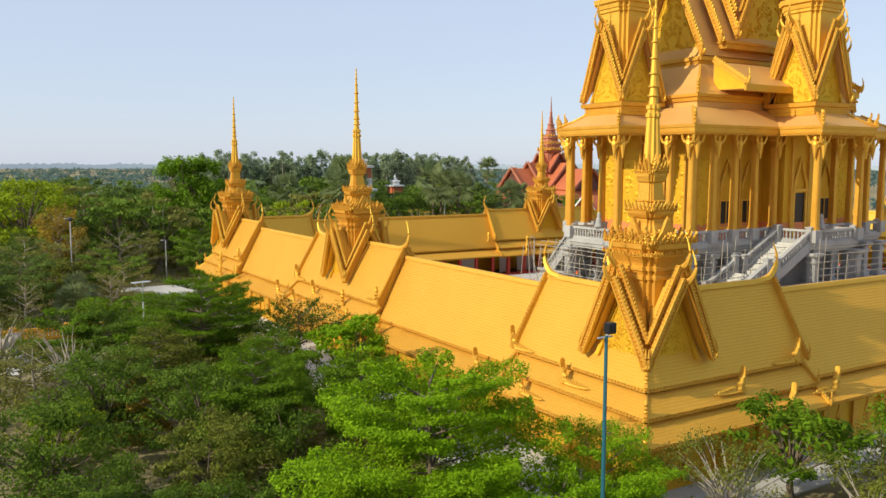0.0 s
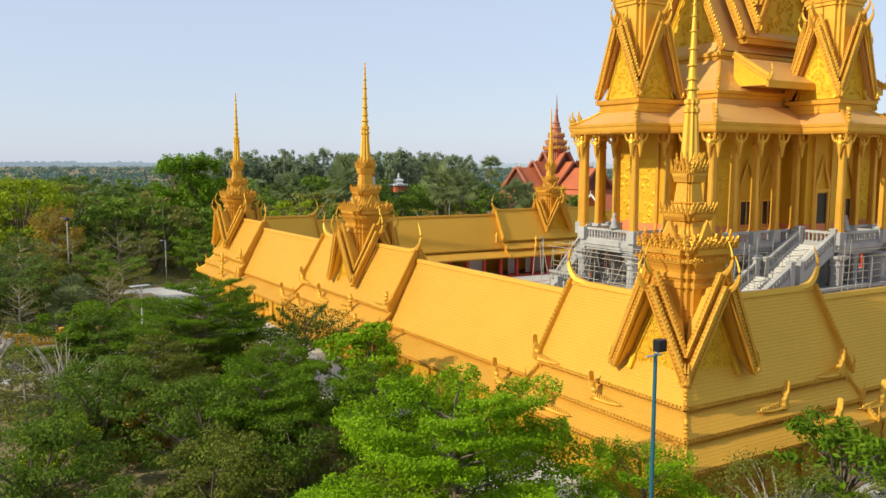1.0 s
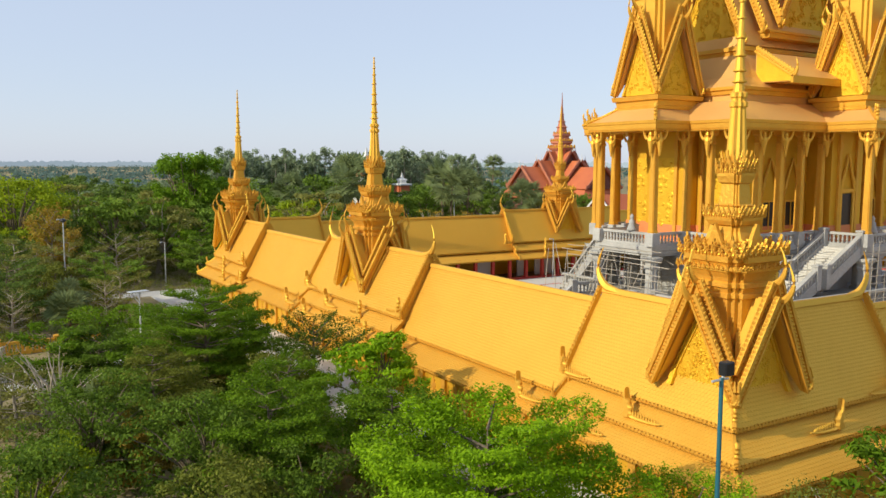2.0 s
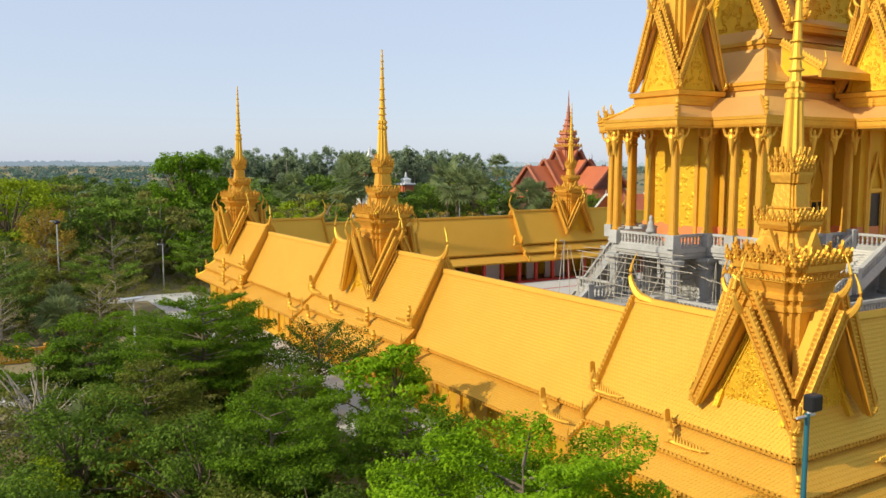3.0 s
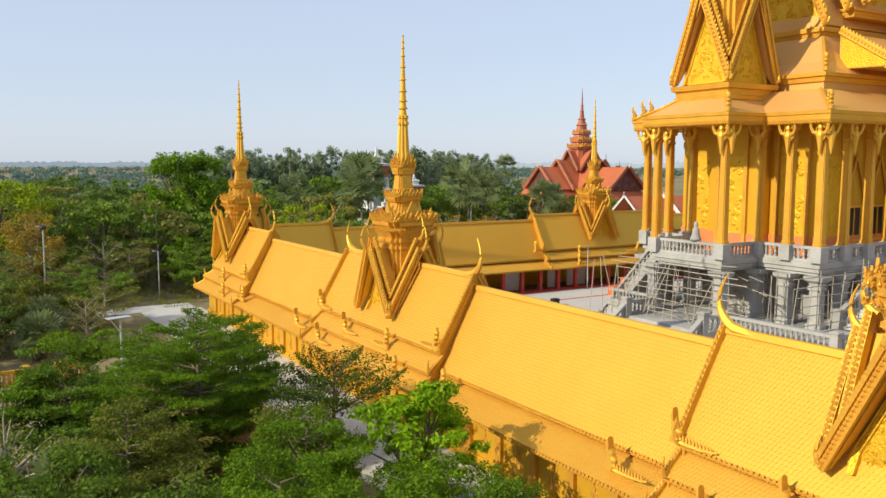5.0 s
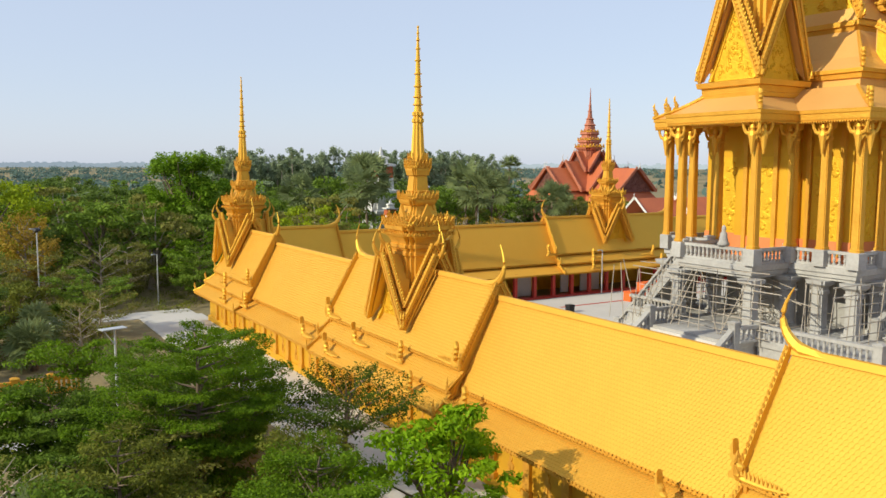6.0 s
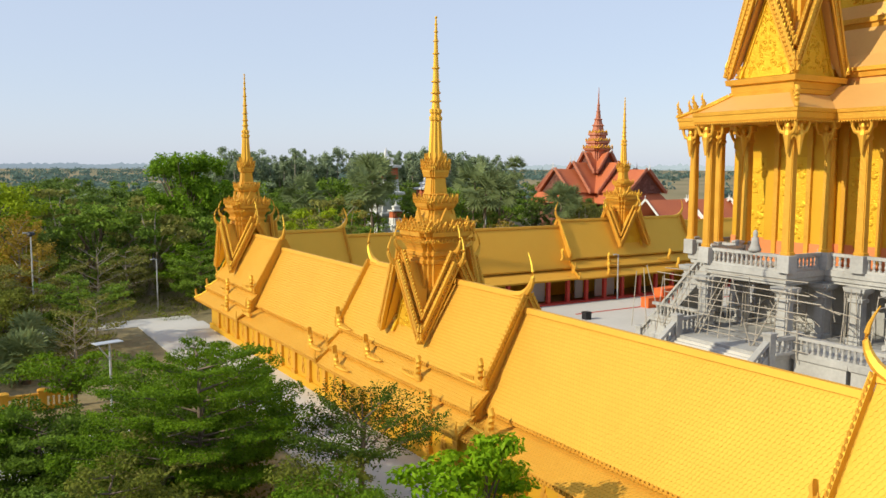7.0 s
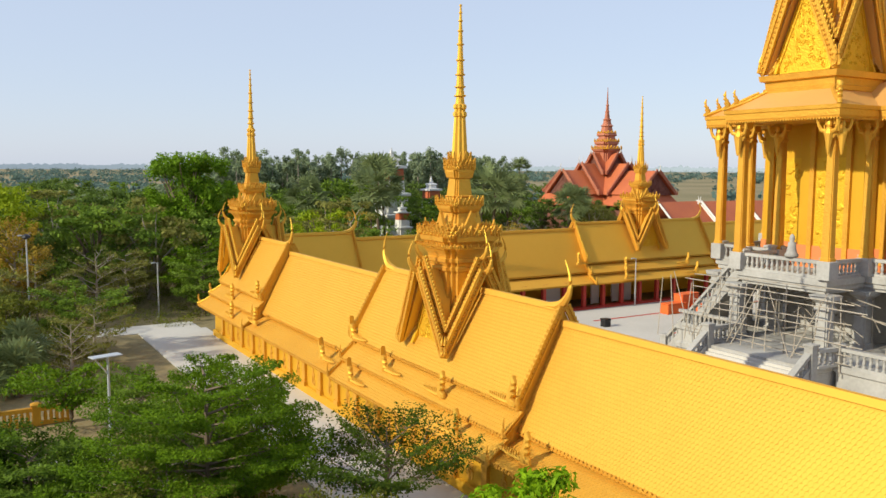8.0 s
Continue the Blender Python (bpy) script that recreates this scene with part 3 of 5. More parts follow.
# ---- spired pavilions ----
def pavilion(x, y, label):
    root = thing("spired_pavilion", label, "pavilion tower", pose(x, y, 0), group="spired pavilions of the gallery")
    bm = bmesh.new()
    stack(bm, RED, [(4.2, 1.12), (8.75, 1.12), (8.8, 1.2), (8.95, 1.2), (9.0, 1.13), (9.15, 1.16), (9.2, 1.26), (9.35, 1.26), (9.4, 1.18), (9.55, 1.22), (9.75, 1.34), (9.8, 1.42), (9.95, 1.42), (10.0, 1.34), (10.1, 1.38), (10.15, 1.48), (10.36, 1.5), (10.38, 1.3)])
    shaft = part("shaft", bm, GOLD, root)
    crown(shaft, 1.42, 10.34, 0.56, 9)
    crown(shaft, 1.46, 9.86, 0.24, 14, 4, cornerh=1.0)
    crown(shaft, 1.26, 10.4, 0.58, 6, 4)
    bm = bmesh.new()
    stack(bm, RED, [(10.3, 1.0), (10.6, 0.98), (10.65, 0.86), (10.9, 0.84), (11.2, 0.66), (11.4, 0.64), (11.45, 0.76), (11.6, 0.84), (11.72, 0.86), (11.74, 0.7), (11.9, 0.62), (12.1, 0.52), (12.15, 0.58), (12.2, 0.48), (12.95, 0.40), (13.0, 0.5), (13.1, 0.52), (13.25, 0.56), (13.35, 0.56), (13.37, 0.4)])
    sbase = part("spire_base", bm, GOLD, root)
    crown(sbase, 0.80, 11.7, 0.52, 7)
    crown(sbase, 0.98, 10.64, 0.34, 6, 8)
    crown(sbase, 0.52, 13.33, 0.6, 5, 10)
    crown(sbase, 0.40, 13.36, 0.85, 3, 5)
    for r in range(4):
        m = pose(0, 0, 0, 0, 0, 90 * r)
        bm = bmesh.new()
        loft(bm, [[(-0.42, yy, 10.62), (0.42, yy, 10.62), (0, yy, 11.5)] for yy in (-0.9, -1.05)])
        ob = part("small_pediment", bm, GOLD, root)
        ob.matrix_local = m
        gable(root, m, 1.85, 1.93, 5.2, 8.8, 0.4, 0.34, 0.17, 1.4, lean=0.2, mitre=True)
    bm = bmesh.new()
    stack(bm, FLUTE, [(13.3, 0.42), (14.6, 0.34), (15.75, 0.27), (15.8, 0.33), (15.95, 0.33), (16.0, 0.26), (16.1, 0.26), (16.15, 0.31), (16.3, 0.31), (16.35, 0.22)])
    part("spire_shaft", bm, GOLD2, root)
    bm = bmesh.new()
    lv = []
    zs = [16.3, 16.75, 17.15, 17.7, 18.35, 19.05, 19.65, 20.1, 20.45]
    for i, z in enumerate(zs):
        r0 = 0.2 * (1 - (z - 16.3) / 4.9) + 0.02
        zn = zs[i + 1] if i + 1 < len(zs) else 20.78
        lv += [(z, r0), (zn - 0.1, r0 * 0.8), (zn - 0.06, r0 * 1.25), (zn - 0.01, r0 * 1.25)]
    lv.append((20.8, 0.015))
    stack(bm, ngon(10), lv)
    part("spire_tip", bm, GOLD2, root, "ringed gold spire tip")
    return root


pavilion(0, 0, "golden corner pavilion with carved gables and tall ringed spire")
pavilion(0, 30, "golden middle pavilion with carved gables and tall ringed spire")
pavilion(0, 60, "golden far corner pavilion with carved gables and ringed spire")
pavilion(41, 60, "golden pavilion over the back wing with ringed spire")


# ---- central temple ----
TX, TY, TERR, LOWT, EAVE = 41.0, 30.0, 7.05, 2.6, 16.4
temple = thing("temple", "golden tiered temple hall on a grey concrete terrace", "temple", pose(TX, TY, 0))


def cross(bx, by, ax, ay, hw):
    """Plan of a hall of half sizes bx, by, with porches of half width hw reaching ax and ay."""
    q = [(ax, -hw), (ax, hw), (bx, hw), (bx, by), (hw, by), (hw, ay), (-hw, ay), (-hw, by), (-bx, by), (-bx, hw), (-ax, hw), (-ax, -hw), (-bx, -hw), (-bx, -by), (-hw, -by), (-hw, -ay), (hw, -ay), (hw, -by), (bx, -by), (bx, -hw)]
    return q


def ring(z, d, bx=14.6, by=8.75, ax=18.4, ay=13.0, hw=3.88):
    return [(x, y, z) for x, y in cross(bx + d, by + d, ax + d, ay + d, hw + d)]


def put_ring(name, levels, material, label="", **kw):
    bm = bmesh.new()
    loft(bm, [ring(z, d, **kw) for z, d in levels])
    return part(name, bm, material, temple, label)


# base, lower terrace, upper terrace, eaves and porch roof
for nm, x0, x1, y0, y1 in (("base", -17.7, 17.7, -8.6, 8.2), ("lower_terrace", -19.5, 12.0, -13.2, -8.604), ("lower_terrace", -19.5, -17.704, -8.6, -5.0), ("porch_base", -21.2, -17.704, -4.996, 2.7)):
    bm = bmesh.new()
    cx, cy, hx, hy = (x0 + x1) / 2, (y0 + y1) / 2, (x1 - x0) / 2, (y1 - y0) / 2
    loft(bm, [[(cx + a * (hx + d), cy + b * (hy + d), z) for a, b in SQ] for z, d in ((0, 0), (0.35, 0), (0.4, -0.12), (0.9, -0.14), (1.0, -0.02), (1.3, -0.02), (1.4, -0.14), (2.2, -0.14), (2.3, -0.02), (LOWT, 0))])
    part(nm, bm, CONC, temple, "grey concrete base mouldings")
put_ring("terrace_slab", [(6.15, -0.95), (6.3, -0.95), (6.35, -0.8), (6.6, -0.78), (6.65, -0.66), (TERR, -0.64)], CONC, "grey concrete terrace slab")
put_ring("eave", [(EAVE, -0.5), (EAVE, 0.0), (EAVE + 0.12, 0.05), (EAVE + 0.45, 0.06), (EAVE + 0.5, 0.12), (EAVE + 0.72, 0.14), (EAVE + 0.74, 0.0), (EAVE + 0.76, -0.5)], GOLD)
put_ring("porch_roof", [(EAVE + 0.70, 0.02), (17.7, -0.9), (18.75, -2.5), (18.8, -2.9)], ROOFPINK, "pale ochre skirt roof")
put_ring("ceiling_slab", [(EAVE + 0.06, -0.4), (EAVE + 0.2, -0.4)], WALL)
bm = bmesh.new()
pts = ring(EAVE, 0.03)
for a, b in zip(pts, pts[1:] + pts[:1]):
    a, b = Vector(a), Vector(b)
    n = max(2, int((b - a).length / 0.18))
    o = (b - a).normalized().cross(Vector((0, 0, 1))) * 0.05
    for i in range(n):
        p, q = a.lerp(b, i / n), a.lerp(b, (i + 0.8) / n)
        t = (p + q) / 2 - Vector((0, 0, 0.12))
        vs = [bm.verts.new(p + o), bm.verts.new(q + o), bm.verts.new(t + o), bm.verts.new(p - o), bm.verts.new(q - o), bm.verts.new(t - o)]
        for f in ((0, 1, 2), (5, 4, 3), (0, 3, 4, 1), (1, 4, 5, 2), (2, 5, 3, 0)):
            bm.faces.new([vs[k] for k in f])
tagged(part("eave_fringe", bm, GOLD, temple), kind="stuff")


def rect_roof(name, levels, material, label=""):
    bm = bmesh.new()
    stack(bm, SQ, [(z, hx, hy) for z, hx, hy in levels])
    return part(name, bm, material, temple, label)


rect_roof("attic_wall", [(18.0, 11.15, 5.85), (19.5, 11.15, 5.85)], ROOFPINK)
rect_roof("middle_eave", [(19.3, 10.9, 5.6), (19.33, 11.3, 6.0), (19.66, 11.35, 6.05), (19.7, 11.5, 6.2), (19.95, 11.5, 6.2), (19.97, 11.2, 5.9)], GOLD)
rect_roof("middle_roof", [(19.95, 11.4, 6.1), (20.8, 10.4, 5.25), (22.8, 8.8, 4.0)], ROOFPINK, "pale ochre middle roof")
rect_roof("upper_eave", [(22.7, 8.2, 3.4), (22.75, 8.7, 3.9), (23.12, 8.75, 3.95), (23.16, 8.9, 4.1), (23.5, 8.9, 4.1), (23.55, 8.6, 3.8)], GOLD)
rect_roof("upper_base", [(23.45, 8.7, 3.85), (24.4, 8.5, 3.6)], ROOFPINK)
for sx in (-1, 1):
    m = pose(0, 0, 0, 0, 0, 90 if sx > 0 else -90)
    gable(temple, m, 3.9, 8.7, 23.6, 32.0, 0.0, 0.5, 0.36, 2.6, roofmat=ROOFPINK, inner=False)
    gable(temple, m, 4.0, 6.3, 24.8, 33.4, 0.0, 0.5, 0.36, 2.6, pediment=False, inner=False, roofmat=ROOFPINK)
rect_roof("crossing_eave", [(24.3, 5.6, 4.1), (24.35, 6.0, 4.5), (24.75, 6.05, 4.55), (24.8, 6.15, 4.65), (25.0, 6.15, 4.65), (25.05, 5.7, 4.2)], GOLD)
for r in range(4):
    gable(temple, pose(0, 0, 0, 0, 0, 90 * r), 4.1, 4.25, 25.4, 34.4, 0.0, 0.55, 0.36, 2.8, roofmat=ROOFPINK, mitre=True)
# raised roof steps on the long sides with a barge board at each end
for s in (-1, 1):
    bm = bmesh.new()
    loft(bm, [[(x, s * 8.4, 20.3), (x, s * 8.4, 20.75), (x, s * 4.9, 22.95), (x, s * 4.9, 20.4)] for x in (-8.1, 8.1)])
    part("roof_step", bm, ROOFPINK, temple)
    bm = bmesh.new()
    box(bm, -8.2, 8.2, s * 8.45 - 0.12, s * 8.45 + 0.12, 20.15, 20.72)
    part("eave", bm, GOLD, temple)
    for e in (-1, 1):
        bm = bmesh.new()
        barge(bm, (e * 8.15, s * 8.5, 20.72), (e * 8.15, s * 4.9, 22.95), 0.42, 0.16, (e, 0, 0), 0.3)
        horn(bm, (e * 8.2, s * 8.6, 20.8), (0, s, 0), 1.3, 0.4, 0.2)
        part("barge_board", bm, GOLD2, temple)
        bm = bmesh.new()
        loft(bm, [[(e * x, s * 8.3, 20.35), (e * x, s * 8.3, 20.75), (e * x, s * 5.0, 22.85), (e * x, s * 5.0, 20.45)] for x in (8.05, 8.13)])
        part("gable_panel", bm, CARVED, temple)


def porch_turret(cx, cy):
    """The four-gabled porch roof and the square turret on it."""
    base = pose(cx, cy, 0)
    bm = bmesh.new()
    stack(bm, SQ, [(18.0, 2.2), (18.15, 2.42), (18.4, 2.46), (18.45, 2.36), (18.85, 2.4), (18.9, 2.62), (19.25, 2.68), (19.3, 2.3)], cx, cy)
    part("gable_cornice", bm, GOLD, temple)
    for r in range(4):
        gable(temple, base @ pose(0, 0, 0, 0, 0, 90 * r), 2.3, 2.42, 19.35, 25.4, 0.0, 0.46, 0.3, 2.1, roofmat=ROOFPINK, lean=0.3, mitre=True)
    bm = bmesh.new()
    stack(bm, RED, [(19.5, 1.75), (27.2, 1.75), (27.25, 1.9), (27.5, 1.9), (27.55, 2.0), (27.9, 2.05), (28.0, 2.25), (28.4, 2.3), (28.45, 1.9), (29.6, 1.8), (30.2, 1.5), (30.3, 1.7), (30.7, 1.7), (30.8, 1.2), (32.0, 1.0), (32.1, 1.2), (32.4, 1.2), (32.5, 0.7), (36, 0.4), (41, 0.05)], cx, cy)
    part("turret", bm, GOLD2, temple, "bright gold square turret")


for cx, cy in ((-14.35, 0), (14.35, 0), (0, -8.75), (0, 8.75)):
    porch_turret(cx, cy)

# corner ridges with leaf ornaments
for sx in (-1, 1):
    for sy in (-1, 1):
        for (x, y, z, x2, y2, z2) in ((14.7, 8.85, 17.15, 12.2, 6.35, 18.75), (18.5, 3.93, 17.15, 16.7, 2.2, 18.3), (3.93, 13.1, 17.15, 2.2, 11.3, 18.3), (11.5, 6.2, 20.0, 8.9, 4.1, 22.7)):
            bm = bmesh.new()
            tube(bm, [(sx * x, sy * y, z + 0.05), (sx * (x + x2) / 2, sy * (y + y2) / 2, (z + z2) / 2 - 0.08), (sx * x2, sy * y2, z2)], [0.16, 0.14, 0.12], 6)
            turn = math.degrees(math.atan2(-sy, -sx))
            for f, dz, k in ((0.02, 0.0, 1.15), (0.24, 0.3, 0.95)):
                flame(bm, 0, k, pose(sx * (x + (x2 - x) * f), sy * (y + (y2 - y) * f), z + dz, 0, 0, turn))
            part("hip_ridge", bm, GOLD, temple)

# colonnade
COLS = []
for x, y in ((17.6, 3.1), (13.8, 7.9), (3.1, 12.2), (13.8, 3.1), (3.1, 7.9)):
    COLS += [(sx * x, sy * y) for sx in (-1, 1) for sy in (-1, 1)]
for x in (5.8, 8.5, 11.2):
    COLS += [(sx * x, sy * 7.9) for sx in (-1, 1) for sy in (-1, 1)]
COLS += [(sx * 13.8, sy * 5.5) for sx in (-1, 1) for sy in (-1, 1)]
bm = bmesh.new()
stack(bm, RED1, [(8.0, 0.34), (8.3, 0.34), (8.35, 0.29), (15.2, 0.24), (15.25, 0.29), (15.4, 0.29), (15.45, 0.24), (15.9, 0.26), (16.0, 0.4), (EAVE, 0.45)])
col_mesh = part("column", bm, GOLD, temple)
bm = bmesh.new()
stack(bm, SQ, [(TERR, 0.42), (8.1, 0.42), (8.14, 0.36)])
ped_mesh = part("pedestal", bm, CONC, temple, "grey concrete pedestal")
bm = bmesh.new()
stack(bm, RED1, [(LOWT, 0.52), (2.9, 0.52), (2.95, 0.40), (5.2, 0.38), (5.25, 0.48), (5.45, 0.48), (5.5, 0.40), (5.7, 0.42), (5.9, 0.68), (6.15, 0.72)])
low_mesh = part("pier", bm, CONC, temple, "grey concrete pier")
# winged bracket under the eave: body, arms and tapering tail
bm = bmesh.new()
stack(bm, ngon(8), [(14.3, 0.05), (14.7, 0.12), (15.2, 0.2), (15.5, 0.26), (15.75, 0.2), (15.85, 0.13), (16.0, 0.17), (16.2, 0.12)], 0, -0.5)
for s in (-1, 1):
    tube(bm, [(s * 0.15, -0.5, 15.6), (s * 0.45, -0.55, 15.7), (s * 0.6, -0.6, 16.0), (s * 0.62, -0.65, 16.35)], [0.13, 0.12, 0.1, 0.12], 6)
    tube(bm, [(s * 0.1, -0.45, 15.2), (s * 0.32, -0.4, 15.5), (s * 0.42, -0.35, 16.0)], [0.1, 0.1, 0.03], 5, 0.6)
br_mesh = part("bracket", bm, GOLD2, temple, "winged gold eave bracket")
first = True
for i, (x, y) in enumerate(COLS):
    for src, nm in ((col_mesh, "column"), (low_mesh, "pier"), (ped_mesh, "pedestal")):
        if first:
            src.matrix_local = pose(x, y, 0)
        else:
            ob = share(nm, src.data, pose(x, y, 0), temple)
            if nm == "pier":
                ob["label"] = "grey concrete pier"
    angs = []
    if abs(x) > 13.5 and abs(y) < 9:
        angs.append(-90 if x < 0 else 90)
    if abs(y) > 7.5:
        angs.append(0 if y < 0 else 180)
    if abs(y) > 12 or abs(x) > 17:
        angs = [0 if y < 0 else 180, -90 if x < 0 else 90]
    for a in angs:
        if first:
            br_mesh.matrix_local = pose(x, y, 0, 0, 0, a)
            first = False
        else:
            share("bracket", br_mesh.data, pose(x, y, 0, 0, 0, a), temple)
    first = False

# hall walls with niches, reliefs, and black panels for unlit door and window openings
bm = bmesh.new()
loft(bm, [[(x, y, z) for x, y in cross(11.6, 6.0, 13.0, 8.3, 2.2)] for z in (TERR, EAVE + 0.1)])
part("hall_wall", bm, WALL, temple)
bm = bmesh.new()
loft(bm, [[(x, y, z) for x, y in cross(10.0, 5.0, 12.5, 7.0, 3.0)] for z in (LOWT, 6.2)])
part("undercroft_wall", bm, CONC, temple)
bm = bmesh.new()
loft(bm, [[(x, y, z) for x, y in cross(11.69, 6.09, 13.09, 8.39, 2.29)] for z in (TERR, 8.5)])
part("wall_skirting", bm, BAND, temple, "orange base band")


def niche(m, kind):
    """A bay of the hall wall: pilasters, a pointed arch frame, and a black panel for an unlit window or doorway, or a
    relief panel.
    """
    def add(nm, bm, mt, lb="", under=None):
        ob = part(nm, bm, mt, under or temple, lb)
        if not under:
            ob.matrix_local = m
        return ob
    for s in (-1, 1):
        bm = bmesh.new()
        box(bm, s * 1.25 - 0.16, s * 1.25 + 0.16, -0.22, 0.0, 7.5, 16.2)
        box(bm, s * 1.25 - 0.22, s * 1.25 + 0.22, -0.28, 0.0, 14.9, 15.4)
        add("pilaster", bm, GOLD)
    if kind == "window":
        # no real opening: its inner shade is a near-black panel on the wall
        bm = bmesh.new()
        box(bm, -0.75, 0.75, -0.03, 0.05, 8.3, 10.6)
        win = add("window_opening", bm, BLACK, "black panel painted as unlit window opening")
        bm = bmesh.new()
        for x0, x1, z0, z1 in ((-0.9, -0.75, 8.05, 10.65), (0.75, 0.9, 8.05, 10.65), (-0.75, 0.75, 10.5, 10.65), (-0.75, 0.75, 8.05, 8.2), (-0.04, 0.04, 8.2, 10.5)):
            box(bm, x0, x1, -0.12, 0.0, z0, z1)
        add("window_frame", bm, GOLD2, "", win)
        for s in (-1, 1):
            bm = bmesh.new()
            tube(bm, [(s * 0.95, -0.12, 11.0), (s * 0.98, -0.14, 11.6), (s * 0.75, -0.14, 12.4), (s * 0.4, -0.14, 13.2), (0, -0.14, 14.2)], [0.06, 0.16, 0.14, 0.12, 0.06], 6)
            add("arch_moulding", bm, GOLD)
    elif kind == "relief":
        bm = bmesh.new()
        box(bm, -1.0, 1.0, -0.06, 0.02, 8.0, 14.2)
        rng = random.Random(3)
        for i in range(34):
            cx, cz, r = rng.uniform(-0.8, 0.8), rng.uniform(8.3, 13.8), rng.uniform(0.1, 0.28)
            stack_pts = [(cx + r * math.cos(k * 0.7854), -0.055, cz + r * math.sin(k * 0.7854)) for k in range(8)]
            top = [(cx + 0.5 * r * math.cos(k * 0.7854), -0.13, cz + 0.5 * r * math.sin(k * 0.7854)) for k in range(8)]
            loft(bm, [stack_pts, top])
        add("relief_panel", bm, CARVED, "bright gold relief panel")
    else:
        # unlit door interior painted as a near-black panel
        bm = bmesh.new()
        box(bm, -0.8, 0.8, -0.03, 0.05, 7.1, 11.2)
        door = add("doorway", bm, BLACK, "black panel painted as unlit doorway")
        bm = bmesh.new()
        for s in (-1, 1):
            box(bm, s * 0.9 - 0.12, s * 0.9 + 0.12, -0.2, 0, 7.1, 11.3)
            tube(bm, [(s * 0.95, -0.15, 11.3), (s * 0.85, -0.15, 12.2), (s * 0.4, -0.15, 13.2), (0, -0.15, 14.6)], [0.14, 0.16, 0.13, 0.06], 6)
        box(bm, -1.05, 1.05, -0.2, 0, 11.3, 11.6)
        add("door_frame", bm, GOLD2, "", door)


for s in (-1, 1):
    for x in (-10.0, -7.2, -4.3, 4.3, 7.2, 10.0):
        niche(pose(x, s * 6.0, 0, 0, 0, 0 if s < 0 else 180), "window" if abs(x) < 9 else "relief")
    niche(pose(0, s * 8.3, 0, 0, 0, 0 if s < 0 else 180), "door")
    for y in (-4.1, 4.1):
        niche(pose(s * 11.6, y, 0, 0, 0, 90 if s > 0 else -90), "relief")
    niche(pose(s * 13.0, 0, 0, 0, 0, 90 if s > 0 else -90), "relief")

# balustrades
bm = bmesh.new()
stack(bm, ngon(8), [(0, 0.11), (0.1, 0.11), (0.13, 0.06), (0.3, 0.1), (0.5, 0.06), (0.62, 0.1), (0.72, 0.1)])
bal = part("baluster", bm, CONC, temple)
bal_used = [False]


def balustrade(a, b, z, z2=None, inset=0.25, near=True):
    """Rails, end posts and turned balusters from a to b."""
    a, b = Vector((*a, z)), Vector((*b, z if z2 is None else z2))
    d = b - a
    n = max(2, int(d.length / 0.36))
    side = Vector((d.y, -d.x, 0)).normalized()
    up = Vector((0, 0, 1))
    for h0, h1, w in ((0.0, 0.16, 0.16), (0.86, 1.06, 0.17)):
        bm = bmesh.new()
        loft(bm, [[p + side * sg * w + up * h for sg, h in ((-1, h0), (1, h0), (1, h1), (-1, h1))] for p in (a, b)])
        part("rail", bm, CONC, temple)
    for p in (a,):
        bm = bmesh.new()
        stack(bm, SQ, [(p.z, 0.24), (p.z + 1.12, 0.24), (p.z + 1.14, 0.3), (p.z + 1.24, 0.3), (p.z + 1.34, 0.12)], p.x, p.y)
        part("rail_post", bm, CONC, temple)
    if near:
        for i in range(1, n):
            p = a + d * (i / n)
            m = Matrix.Translation(p + up * 0.15)
            if not bal_used[0]:
                bal.matrix_local, bal_used[0] = m, True
            else:
                share("baluster", bal.data, m, temple)


pts = [(x, y) for x, y, q in ring(0, -0.95)]
for a, b in zip(pts, pts[1:] + pts[:1]):
    mid = ((a[0] + b[0]) / 2, (a[1] + b[1]) / 2)
    balustrade(a, b, TERR, near=(mid[0] < -3 and mid[1] < 10) or mid[1] < -8)
for a, b in (((11.8, -13.0), (-19.3, -13.0)), ((-19.3, -13.0), (-19.3, -5.2)), ((-19.3, -5.2), (-21.0, -5.0)), ((-21.0, 2.5), (-17.8, 2.5)), ((-17.5, 2.9), (-17.5, 8.0))):
    balustrade(a, b, LOWT)


